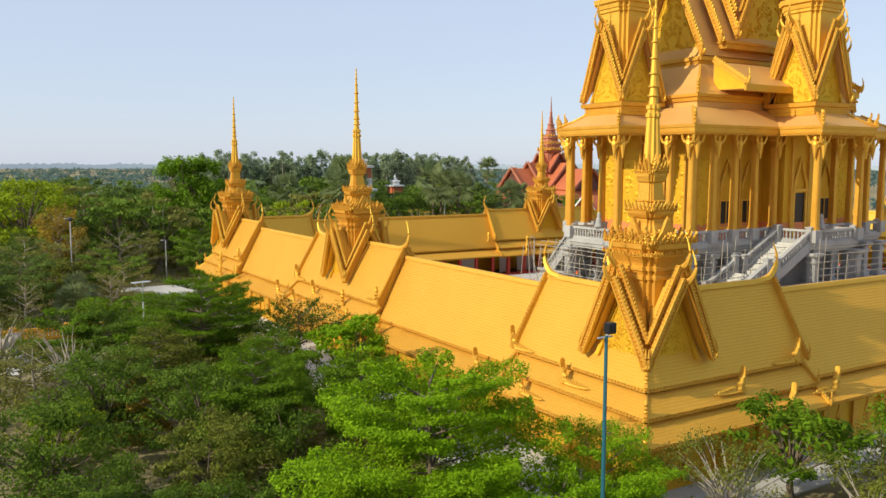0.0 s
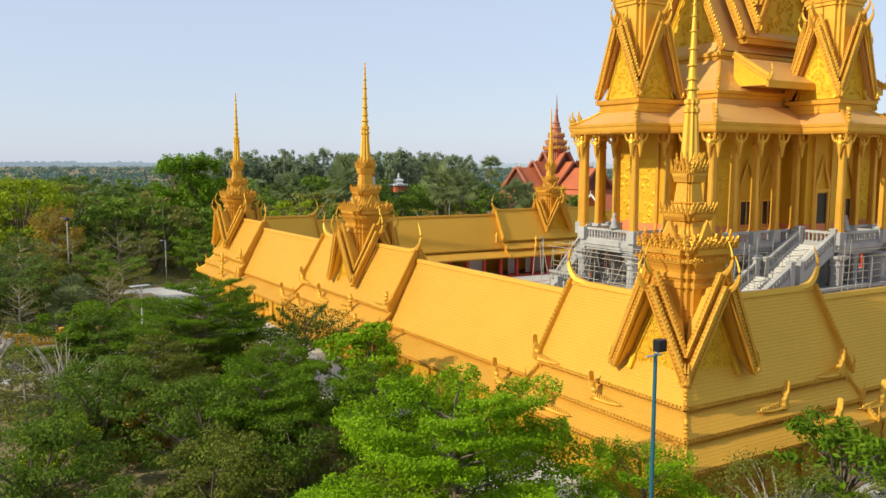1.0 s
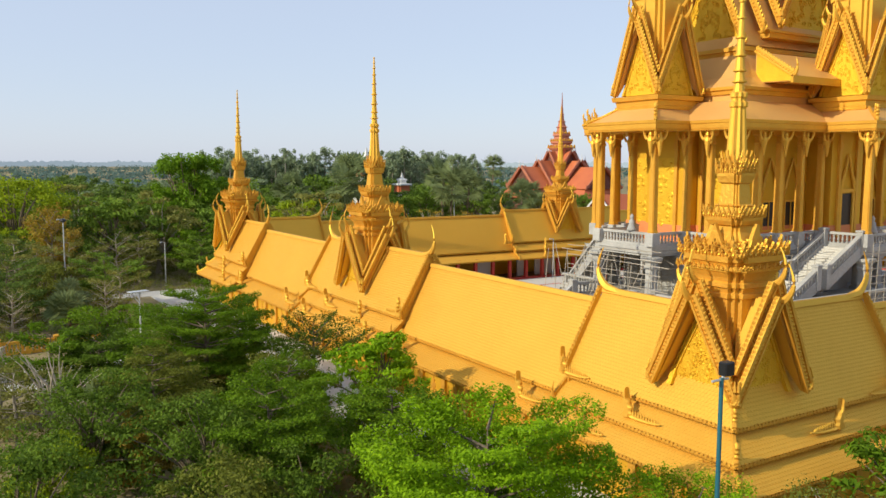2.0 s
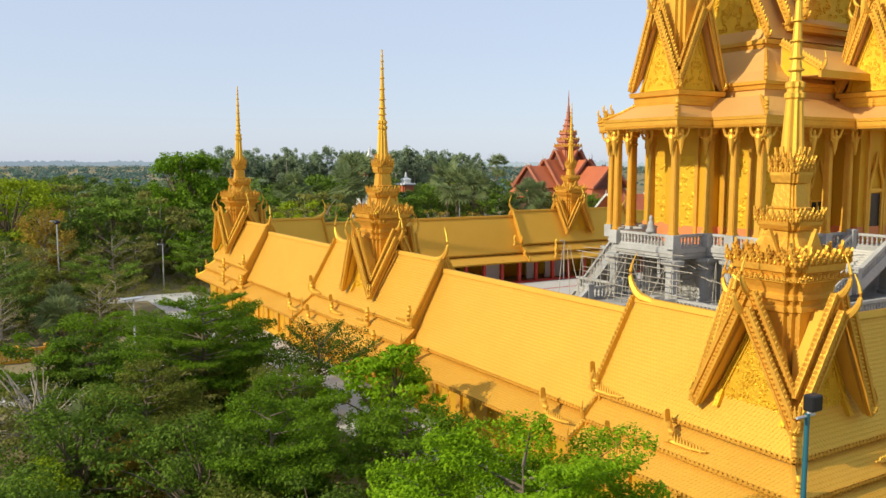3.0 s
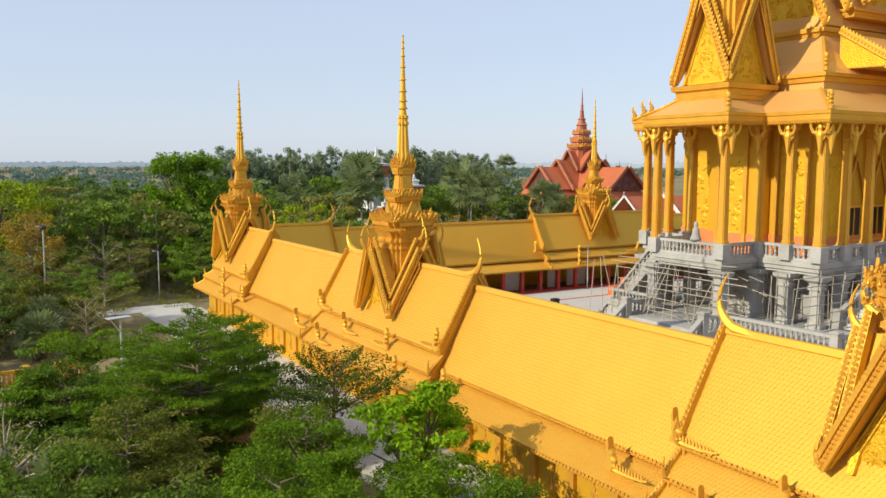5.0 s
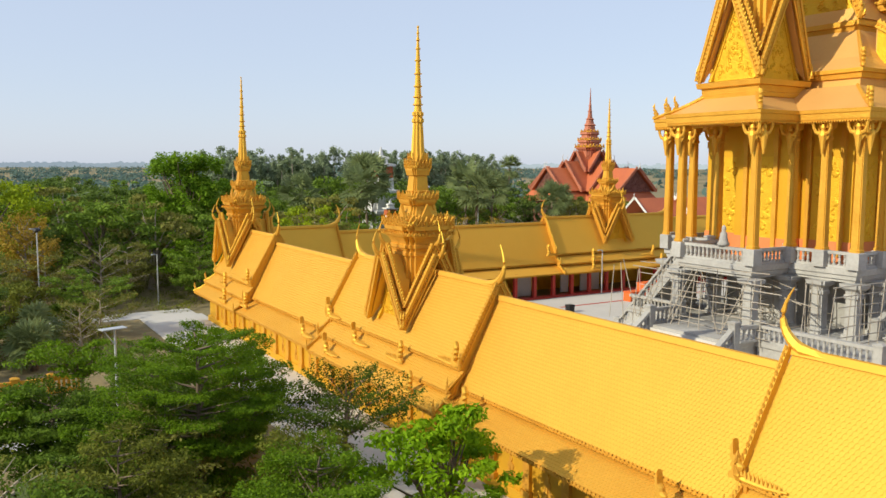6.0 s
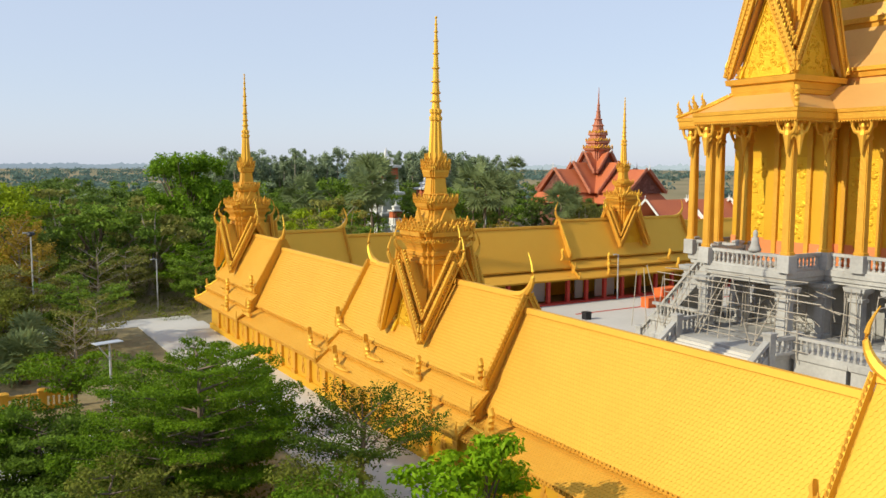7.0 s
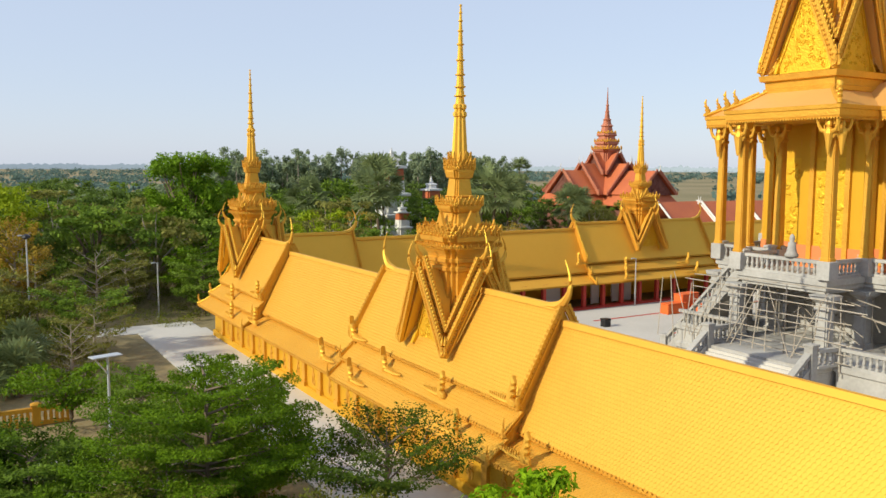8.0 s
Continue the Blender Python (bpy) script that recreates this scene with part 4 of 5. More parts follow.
def stair(x0, x1, y0, y1, z0, z1, steps_n, m=None):
    """A flight down towards -x between two sloping balustrades."""
    root = thing("staircase", "grey concrete staircase with balustrades beside the terrace", "stairs", m or pose(TX, TY, 0), group="temple stairs")
    for i in range(steps_n):
        bm = bmesh.new()
        xa, xb = x0 + (x1 - x0) * i / steps_n, x0 + (x1 - x0) * (i + 1) / steps_n
        zt = z0 + (z1 - z0) * (i + 1) / steps_n
        box(bm, min(xa, xb), max(xa, xb), y0, y1, zt - 0.5, zt + 0.0)
        part("step", bm, CONCL, root)
    for y in (y0, y1):
        bm = bmesh.new()
        for h0, h1, w in ((-0.7, 0.25, 0.16), (0.86, 1.1, 0.2)):
            loft(bm, [[(x, y + sg * w, z + h) for sg, h in ((-1, h0), (1, h0), (1, h1), (-1, h1))] for x, z in ((x0, z0), (x1, z1))])
        n = int(abs(x1 - x0) / 0.36)
        for i in range(1, n):
            x, z = x0 + (x1 - x0) * i / n, z0 + (z1 - z0) * i / n
            stack(bm, ngon(6), [(z + 0.2, 0.09), (z + 0.5, 0.11), (z + 0.7, 0.06), (z + 0.95, 0.1)], x, y)
        part("sloping_rail", bm, CONC, root)
        for x, z in ((x0, z0), (x1, z1)):
            bm = bmesh.new()
            stack(bm, SQ, [(max(z - 0.6, 0.02), 0.26), (z + 1.2, 0.26), (z + 1.22, 0.32), (z + 1.34, 0.32), (z + 1.4, 0.1)], x, y)
            part("newel_post", bm, CONC, root)


stair(-3.4, -7.8, -12.0, -8.7, TERR, 4.6, 14)
stair(-9.0, -12.6, -12.0, -8.7, 4.6, LOWT, 12)
stair(-21.2, -24.4, -4.8, 2.3, LOWT, 0.2, 14)
stair(-3.2, -9.6, 14.4, 17.2, TERR, 0.2, 36, pose(TX, TY, 0) @ Matrix(((0, -1, 0, 0), (-1, 0, 0, 0), (0, 0, 1, 0), (0, 0, 0, 1))))

# seated white guardian figure shapes on the terrace rail, kept plain
for x, y in ((-17.45, -0.6), (-2.0, -12.05)):
    bm = bmesh.new()
    stack(bm, ngon(10), [(8.15, 0.4), (8.3, 0.42), (8.4, 0.34), (8.7, 0.26), (9.0, 0.24), (9.1, 0.12), (9.25, 0.17), (9.42, 0.14), (9.55, 0.03)], 0, 0)
    ob = tagged(part("statue", bm, CONC, smooth=True), "small grey seated statue on the terrace balustrade", "statue", group="terrace statues")
    ob.matrix_world = pose(TX + x, TY + y, 0)

# scaffolding poles round the undercroft
scaf = thing("scaffolding", "weathered bamboo pole scaffolding round the undercroft", "scaffolding", pose(TX, TY, 0))
bm = bmesh.new()
stack(bm, ngon(6), [(0, 0.034), (1, 0.027)])
pole = part("pole", bm, BAMBOO, scaf)
rng = random.Random(11)
poles = []
for k in range(15):
    poles.append(((-19.6 + rng.uniform(-.3, .3), -5.5 + k * 0.95, LOWT - 0.5), (-19.4 + rng.uniform(-.3, .3), -5.5 + k * 0.95 + rng.uniform(-.35, .35), 6.7 + rng.uniform(-1.2, 0.8))))
for k in range(8):
    z = 2.9 + k * 0.55
    poles.append(((-19.7, -6 - rng.random(), z + rng.uniform(-.2, .2)), (-19.7, 4.6 + rng.random() * 1.2, z + rng.uniform(-.25, .25))))
for k in range(18):
    x = -17.5 + k * 1.0
    poles.append(((x, -9.9 - (3.6 if x > -5.5 else 0) + rng.uniform(-.2, .2), LOWT - 0.5), (x + rng.uniform(-.3, .3), -10.1 - (3.6 if x > -5.5 else 0), 6.9 + rng.uniform(-1.2, 1.0))))
for k in range(7):
    z = 3.0 + k * 0.6
    poles.append(((-18.6 - rng.random(), -10.1, z), (-4.5 + rng.random(), -10.2, z + rng.uniform(-.2, .2))))
    poles.append(((-6, -13.9, z + .2), (7, -13.9, z + rng.uniform(-.2, .3))))
for k in range(40):
    x, y = rng.uniform(-17, -11), rng.uniform(-8.5, 7)
    poles.append(((x, y, LOWT), (x + rng.uniform(-.3, .3), y + rng.uniform(-.3, .3), 6.2)))
for k in range(22):
    z = rng.uniform(3, 6)
    poles.append(((-17, rng.uniform(-8, 7), z), (-10.5, rng.uniform(-8, 7), z)))
for k in range(7):
    y = rng.uniform(-5, 6)
    poles.append(((-19.9, y, LOWT), (-19.5, y + rng.choice((-1, 1)) * 1.9, 6.6)))
for i, (a, b) in enumerate(poles):
    a, b = Vector(a), Vector(b)
    d = b - a
    m = Matrix.Translation(a) @ d.to_track_quat('Z', 'Y').to_matrix().to_4x4() @ Matrix.Diagonal((1, 1, d.length, 1))
    if i == 0:
        pole.matrix_local = m
    else:
        share("pole", pole.data, m, scaf)


# ---- trees ----
def quads(name, v, material):
    """A mesh of loose four-cornered leaves from their corners."""
    n = len(v) // 4
    me = bpy.data.meshes.new(name)
    me.vertices.add(n * 4)
    me.vertices.foreach_set("co", v.ravel())
    me.loops.add(n * 4)
    me.loops.foreach_set("vertex_index", np.arange(n * 4))
    me.polygons.add(n)
    me.polygons.foreach_set("loop_start", np.arange(n) * 4)
    me.update(calc_edges=True)
    me.validate()
    me.materials.append(material)
    return me


def leaf_mesh(name, clumps, per, size, material, seed, flat=0.45, aspect=0.5, up=0.8):
    """Clumps (x, y, z, r) filled with small folded leaf blades."""
    r = np.random.RandomState(seed)
    c = np.repeat(np.array(clumps, float), per, axis=0)
    n = len(c)
    d = r.normal(size=(n, 3))
    d /= np.linalg.norm(d, axis=1)[:, None]
    rad = r.random_sample(n) ** 0.45
    pos = c[:, :3] + d * (rad * c[:, 3])[:, None] * np.array((1, 1, flat))
    nrm = r.normal(size=(n, 3)) * 0.55 + np.array((0, 0, up * 0.6)) + d * 0.9
    nrm /= np.linalg.norm(nrm, axis=1)[:, None]
    t = np.cross(nrm, r.normal(size=(n, 3)))
    t /= np.linalg.norm(t, axis=1)[:, None]
    b = np.cross(nrm, t)
    s = (size * r.uniform(0.6, 1.25, n))[:, None]
    v = np.stack([pos - t * s * 0.5, pos + b * s * aspect * 0.5, pos + t * s * 0.5 - nrm * s * 0.12, pos - b * s * aspect * 0.5], axis=1).reshape(-1, 3)
    return quads(name, v, material)


def clump_set(rng, height, radius, count, base=0.35, layered=True, cr=0.24):
    """Places for the clumps of a spreading crown with an uneven outline."""
    out = []
    for i in range(count):
        a = rng.uniform(0, 2 * math.pi)
        k = rng.random()
        z = height * (base + (1 - base) * k)
        w = math.sin(math.pi * (0.16 + 0.74 * (1 - k))) ** 0.7 * rng.uniform(0.01, 1.02) ** 0.55
        rr = radius * w * (1 + 0.18 * math.sin(3 * a + height))
        out.append((rr * math.cos(a), rr * math.sin(a), z, radius * cr * rng.uniform(0.6, 1.25)))
    return out


def spray_set(rng, height, radius, count, base, top=0.25, rise=0.3):
    """Limbs of a layered crown: (root on the trunk, tip), with side shoots."""
    out = []
    for i in range(count):
        k = (i + rng.random()) / count
        a = i * 2.39996 + rng.uniform(-0.5, 0.5)
        z = height * (base + (0.97 - base) * k)
        ln = radius * math.sin(math.pi * (0.10 + (0.90 - top * 0.5) * (1 - k) ** 0.85)) ** 0.75 * rng.uniform(0.62, 1.15) * (1 + 0.15 * math.sin(2 * a + height))
        up = rise * (0.4 + k) * ln
        root = Vector((0, 0, max(z - up, height * base * 0.6)))
        tip = Vector((math.cos(a) * ln, math.sin(a) * ln, z))
        out.append((root, tip))
        for s in (-1, 1):
            f = rng.uniform(0.35, 0.6)
            p = root.lerp(tip, f)
            d = (tip - root) * (1 - f) * rng.uniform(0.7, 1.0)
            t = s * rng.uniform(0.5, 0.95)
            out.append((p, p + Vector((d.x * math.cos(t) - d.y * math.sin(t), d.x * math.sin(t) + d.y * math.cos(t), d.z * 0.8 + rng.uniform(-0.1, 0.1)))))
    return out


def spray_mesh(name, limbs, per, size, material, seed, aspect=0.45, width=0.3, thick=0.1, droop=0.1):
    """Flat feathery sprays of small leaves along the limbs."""
    r = np.random.RandomState(seed)
    a = np.array([tuple(p) for p, q in limbs])
    d = np.array([tuple(q - p) for p, q in limbs])
    ln = np.linalg.norm(d, axis=1)
    cnt = np.maximum(12, per * (ln / ln.mean()) ** 1.4).astype(int)
    a, d, ln = np.repeat(a, cnt, 0), np.repeat(d, cnt, 0), np.repeat(ln, cnt)
    n = len(ln)
    s = r.random_sample(n) ** 0.7
    s = 0.2 + 0.86 * s
    side = np.cross(d, np.array((0, 0, 1.0)))
    side /= np.linalg.norm(side, axis=1)[:, None] + 1e-6
    w = width * ln * np.sin(np.pi * np.clip(s * 0.92 - 0.1, 0.02, 0.99)) ** 0.6
    lat = r.uniform(-1, 1, n) * w
    pos = a + d * s[:, None] + side * lat[:, None]
    pos[:, 2] += r.normal(size=n) * thick + 0.06 - droop * ln * s ** 2 * 0.5 - 0.12 * np.abs(lat)
    nrm = r.normal(size=(n, 3)) * 0.6 + np.array((0, 0, 0.8)) + d / ln[:, None] * 0.25
    nrm /= np.linalg.norm(nrm, axis=1)[:, None]
    t = np.cross(nrm, r.normal(size=(n, 3)))
    t /= np.linalg.norm(t, axis=1)[:, None]
    b = np.cross(nrm, t)
    sz = (size * r.uniform(0.6, 1.3, n))[:, None]
    v = np.stack([pos - t * sz * 0.5, pos + b * sz * aspect * 0.5, pos + t * sz * 0.5 - nrm * sz * 0.12, pos - b * sz * aspect * 0.5], axis=1).reshape(-1, 3)
    return quads(name, v, material)


def tree(x, y, height, radius, leaves, label, clumps=60, per=120, size=0.16, seed=1, base=0.35, flat=0.38, bark=None, aspect=0.5, twigs=1, cr=0.24, spray=0, width=0.3, rise=0.3, top=0.25, thick=0.09):
    """A tapered trunk with limbs; the crown is clumps of leaves, or sprays of them along the limbs."""
    rng = random.Random(seed)
    root = thing("tree", label, "tree", pose(x, y, 0), group="trees")
    bm = bmesh.new()
    fork = height * (base * 0.75)
    r0 = 0.035 * height
    if spray:
        limbs = spray_set(rng, height, radius, clumps, base, top, rise)
        r0 = 0.022 * height
        tube(bm, [(0, 0, -0.05), (rng.uniform(-.1, .1), rng.uniform(-.1, .1), height * 0.3), (rng.uniform(-.1, .1), rng.uniform(-.1, .1), height * 0.62), (0, 0, height * 0.84)], [r0 * 1.3, r0, r0 * 0.5, 0.015], 8)
        for i, (p, q) in enumerate(limbs):
            g = r0 * (0.34 if i % 3 == 0 else 0.16)
            tube(bm, [p, p.lerp(q, 0.5) - Vector((0, 0, 0.12)), p.lerp(q, 0.9) - Vector((0, 0, 0.1))], [g, g * 0.5, 0.006], 4)
        part("trunk", bm, bark or BARK, root)
        me = spray_mesh("crown", limbs, per, size, leaves, seed, aspect, width, thick)
    else:
        cs = clump_set(rng, height * 0.95, radius, clumps, base, cr=cr)
        tube(bm, [(0, 0, -0.05), (rng.uniform(-.1, .1), rng.uniform(-.1, .1), fork * 0.5), (0, 0, fork)], [r0 * 1.25, r0, r0 * 0.85], 8)
        for i, (a, b, c, d) in enumerate(cs):
            if i % twigs:
                continue
            f = fork * rng.uniform(0.85, 1.15)
            m1 = (a * 0.35 + rng.uniform(-.2, .2), b * 0.35 + rng.uniform(-.2, .2), f + (c - f) * 0.55)
            tube(bm, [(0, 0, f * 0.9), m1, (a * 0.75, b * 0.75, f + (c - f) * 0.85), (a, b, c)], [r0 * 0.45, r0 * 0.28, r0 * 0.14, 0.01], 5)
        part("trunk", bm, bark or BARK, root)
        me = leaf_mesh("crown", cs, per, size, leaves, seed, flat, aspect)
    ob = new("crown", me)
    ob.parent = root
    return root


# trees beside the gallery
tree(-12.0, -1.2, 7.0, 4.7, LEAF_BRIGHT, "bright green spreading tree in front of the gallery", 46, 700, 0.13, 3, 0.16, aspect=0.5, spray=1, width=0.34, rise=0.35)
tree(-6.4, -4.3, 4.4, 2.8, LEAF_BRIGHT, "bright green shrubby tree beside the gallery corner", 30, 300, 0.11, 4, 0.15, spray=1, width=0.4, rise=0.5)
tree(-2.6, -6.9, 3.7, 2.8, LEAF_OLIVE, "olive green thin-leaved tree by the corner", 46, 90, 0.12, 5, 0.25, 0.5, PALEBARK)
tree(-9.2, -5.4, 3.6, 2.6, LEAF_BRIGHT, "bright green low bushy tree by the lamp post", 30, 300, 0.12, 110, 0.1, spray=1, width=0.4, rise=0.5)
tree(2.8, -5.6, 4.1, 2.9, LEAF_MID, "green broad-leaved tree beside the near wing", 40, 70, 0.34, 6, 0.35, 0.5, aspect=0.38)
tree(5.4, -8.6, 3.5, 3.2, LEAF_OLIVE, "olive green shrubby tree near the wing", 50, 110, 0.15, 7, 0.2, 0.5, PALEBARK)
tree(9.5, -7.5, 3.8, 3.0, LEAF_MID, "green tree beside the near wing", 50, 90, 0.2, 8, 0.25, 0.5)
tree(0.6, -10.2, 3.2, 2.6, LEAF_OLIVE, "low olive green tree by the corner", 40, 100, 0.14, 9, 0.2, 0.5, PALEBARK)
tree(-10.0, 8.6, 4.9, 3.3, LEAF_MID, "dark green tree beside the long wing", 34, 330, 0.13, 10, 0.2, spray=1, width=0.34)
tree(-7.7, 14.6, 5.5, 2.4, LEAF_BRIGHT, "bright green large-leaved tree beside the long wing", 70, 90, 0.28, 11, 0.22, 0.45, aspect=0.42, twigs=2)
tree(-8.0, 21.8, 5.7, 3.6, LEAF_DEEP, "feathery flat-topped tree with dark spreading limbs", 20, 170, 0.13, 12, 0.62, spray=1, width=0.4, rise=0.75, top=0.9, thick=0.06)
tree(-13.4, 24.2, 7.4, 3.9, LEAF_MID, "large layered dark green tree", 54, 480, 0.12, 13, 0.10, spray=1, width=0.32, rise=0.28, aspect=0.42, thick=0.06)
tree(-9.6, 33.6, 5.5, 2.4, LEAF_MID, "slender green tree beside the long wing", 26, 90, 0.2, 14, 0.45, 0.4)
tree(-18.4, 28.0, 4.9, 3.2, LEAF_DARK, "dark green layered tree", 34, 230, 0.15, 15, 0.2, spray=1, width=0.34)
tree(-20.6, 15.6, 5.0, 3.2, LEAF_DARK, "dark green dense tree", 80, 130, 0.17, 16, 0.2, 0.4, twigs=2)
tree(-17.0, 11.0, 4.6, 3.2, LEAF_DARK, "dark green low tree", 80, 130, 0.17, 17, 0.15, 0.4, twigs=2)
tree(-23.6, 9.0, 4.4, 3.2, LEAF_DARK, "dark green low tree", 80, 130, 0.17, 18, 0.15, 0.4, twigs=2)
tree(-14.6, 6.0, 3.6, 2.8, LEAF_DARK, "low dark shrubby tree", 60, 120, 0.16, 19, 0.1, 0.5, twigs=2)
tree(-21.3, 21.0, 5.4, 2.6, LEAF_OLIVE, "nearly bare tree with pale branches", 44, 14, 0.14, 20, 0.35, 0.5, PALEBARK)
tree(-24.5, 26.5, 5.6, 2.8, LEAF_OLIVE, "nearly bare tree with pale branches", 44, 24, 0.16, 21, 0.3, 0.5, PALEBARK)
tree(-15.3, 43.0, 3.2, 3.3, LEAF_MID, "flat-topped green tree over a lawn", 60, 110, 0.2, 22, 0.5, 0.25)
tree(-17.6, 60.5, 4.6, 3.2, LEAF_OLIVE, "rusty olive green bushy tree", 60, 110, 0.26, 23, 0.1, 0.5, twigs=3)
tree(-15.6, 76.0, 9.4, 2.6, LEAF_DRY, "tall tree with dry yellow leaves", 30, 60, 0.26, 24, 0.3, bark=PALEBARK, spray=1, width=0.3, rise=0.8, thick=0.3)
tree(3.5, 94.0, 15.2, 5.4, LEAF_FRESH, "tall round-crowned green tree", 190, 130, 0.42, 25, 0.22, 0.9, twigs=4, cr=0.19)
tree(11.0, 73.0, 9.4, 3.0, LEAF_YEL, "yellow-green tree behind the gallery", 50, 90, 0.34, 26, 0.3, 0.6, twigs=2)
tree(-18.5, 84.0, 12.3, 6.5, LEAF_YEL, "tall yellow-green tree in the woods", 110, 80, 0.45, 27, 0.3, 0.45, twigs=3)

tree(-12.0, 15.2, 4.9, 2.9, LEAF_MID, "green layered tree beside the apron", 34, 280, 0.12, 101, 0.2, spray=1, width=0.36)
tree(-10.9, 18.6, 4.2, 2.4, LEAF_OLIVE, "olive green airy tree beside the apron", 60, 140, 0.14, 102, 0.2, 0.35, twigs=2)
tree(-14.6, 10.6, 5.2, 3.2, LEAF_MID, "green layered tree in the garden", 36, 300, 0.12, 103, 0.2, spray=1, width=0.36)
tree(-17.2, 19.6, 5.0, 3.0, LEAF_OLIVE, "olive green layered tree in the garden", 34, 170, 0.14, 104, 0.15, spray=1, width=0.36)
tree(-10.4, 28.6, 5.0, 2.4, LEAF_MID, "green tree beside the apron", 28, 170, 0.15, 105, 0.2, spray=1, width=0.36)
tree(-18.2, 5.2, 3.8, 2.8, LEAF_OLIVE, "low olive green bushy tree", 70, 150, 0.16, 106, 0.1, 0.45, twigs=3)
tree(-22.5, 14.0, 3.0, 1.8, LEAF_YEL, "yellow-green bush in the garden", 40, 120, 0.2, 107, 0.1, 0.6, twigs=3)
tree(-18.9, 15.0, 3.2, 1.6, LEAF_DRY, "dry yellowish bush in the garden", 40, 100, 0.2, 108, 0.1, 0.6, twigs=3)

for x, y, h, sd in ((30, 76, 6.8, 121), (34, 80, 7.4, 122), (38, 79, 6.6, 123), (42, 84, 6.8, 124)):
    tree(x, y, h, 2.6, LEAF_DRY, "nearly leafless brown tree behind the gallery", 60, 14, 0.22, sd, 0.25, 0.5, PALEBARK)

for x, y, h, r, sd in ((-21.5, -4.0, 3.0, 2.4, 151), (-19.0, 0.5, 3.2, 2.6, 152), (-22.5, 3.5, 3.4, 2.6, 153), (-17.2, -3.6, 2.8, 2.2, 154), (-25.0, -0.5, 3.0, 2.6, 155)):
    tree(x, y, h, r, LEAF_DARK, "low dark green leafy tree in the garden", 26, 240, 0.13, sd, 0.12, spray=1, width=0.4, rise=0.5)

# woodland: a few kinds repeated
kinds = []
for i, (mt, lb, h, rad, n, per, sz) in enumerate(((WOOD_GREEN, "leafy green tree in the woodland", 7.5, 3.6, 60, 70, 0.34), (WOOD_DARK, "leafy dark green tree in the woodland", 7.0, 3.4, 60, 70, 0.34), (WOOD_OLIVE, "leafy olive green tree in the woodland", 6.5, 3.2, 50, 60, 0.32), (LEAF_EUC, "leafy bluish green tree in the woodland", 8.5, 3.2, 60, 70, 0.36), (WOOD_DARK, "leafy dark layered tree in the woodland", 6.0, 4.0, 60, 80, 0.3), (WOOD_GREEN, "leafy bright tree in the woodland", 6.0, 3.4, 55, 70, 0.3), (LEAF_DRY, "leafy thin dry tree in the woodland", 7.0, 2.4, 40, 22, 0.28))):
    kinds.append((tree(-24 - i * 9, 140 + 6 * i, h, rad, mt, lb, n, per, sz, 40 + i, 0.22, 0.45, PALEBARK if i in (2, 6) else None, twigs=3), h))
near_kinds = []
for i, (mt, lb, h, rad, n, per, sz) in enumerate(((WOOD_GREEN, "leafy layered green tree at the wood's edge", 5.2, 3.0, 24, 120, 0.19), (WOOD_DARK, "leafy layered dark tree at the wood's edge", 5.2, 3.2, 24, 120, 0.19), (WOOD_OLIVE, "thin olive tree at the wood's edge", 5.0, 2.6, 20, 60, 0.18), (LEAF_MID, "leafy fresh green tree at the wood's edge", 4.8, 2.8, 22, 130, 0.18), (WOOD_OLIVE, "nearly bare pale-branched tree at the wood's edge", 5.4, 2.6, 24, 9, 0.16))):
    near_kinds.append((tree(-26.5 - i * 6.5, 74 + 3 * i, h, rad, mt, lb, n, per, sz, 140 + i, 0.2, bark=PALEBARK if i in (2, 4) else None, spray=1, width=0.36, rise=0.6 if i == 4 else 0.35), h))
KEEP = [(-12.6, -1.4), (-13, 20.5), (-15.3, 43), (-15.3, 47), (-17, 49), (-8, 21.8), (-15.6, 76), (-15.4, 69.4), (-16.7, 54.5), (3.5, 94), (11, 73), (-14.6, 35.5), (-18.5, 38), (-22, 38), (-20, 44.5), (-24, 44.5), (-4.5, 72.9), (-5.4, 70), (-7, 70), (-6.2, 67), (-15.6, 66), (-16.2, 62), (-16.6, 58), (-9, 70), (-12, 69.5)]
rng = random.Random(8)
spots = []
for i in range(1500):
    y = rng.uniform(22, 210)
    lo, hi = -28 + max(0, y - 120) * 0.12, (-10.5 if y < 66 else min(95, (y - 66) * 1.5 - 6))
    x = rng.uniform(lo, hi)
    if y < 69 and x > -11.5:
        continue
    if any((x - a) ** 2 + (y - b) ** 2 < 3.2 ** 2 for a, b in KEEP):
        continue
    if x < -16.5 and 29 < y < 46:
        continue
    if 40 < y < 74 and abs(x - (-12.5 + (y - 40) * 0.242)) < 2.0:
        continue
    if y > 78 and abs(x - (-20 + (y + 2) * 0.521)) < 3.0 and y < 121:
        continue
    gap = 3.0 + y * 0.022
    if any((x - a) ** 2 + (y - b) ** 2 < gap * gap for a, b in spots):
        continue
    if 64 < x < 118 and 74 < y < 140 and not (96 < y < 104 and x < 100):
        continue
    if 20 < x < 60 and 80 < y < 112 and rng.random() < 0.5:
        continue
    spots.append((x, y))
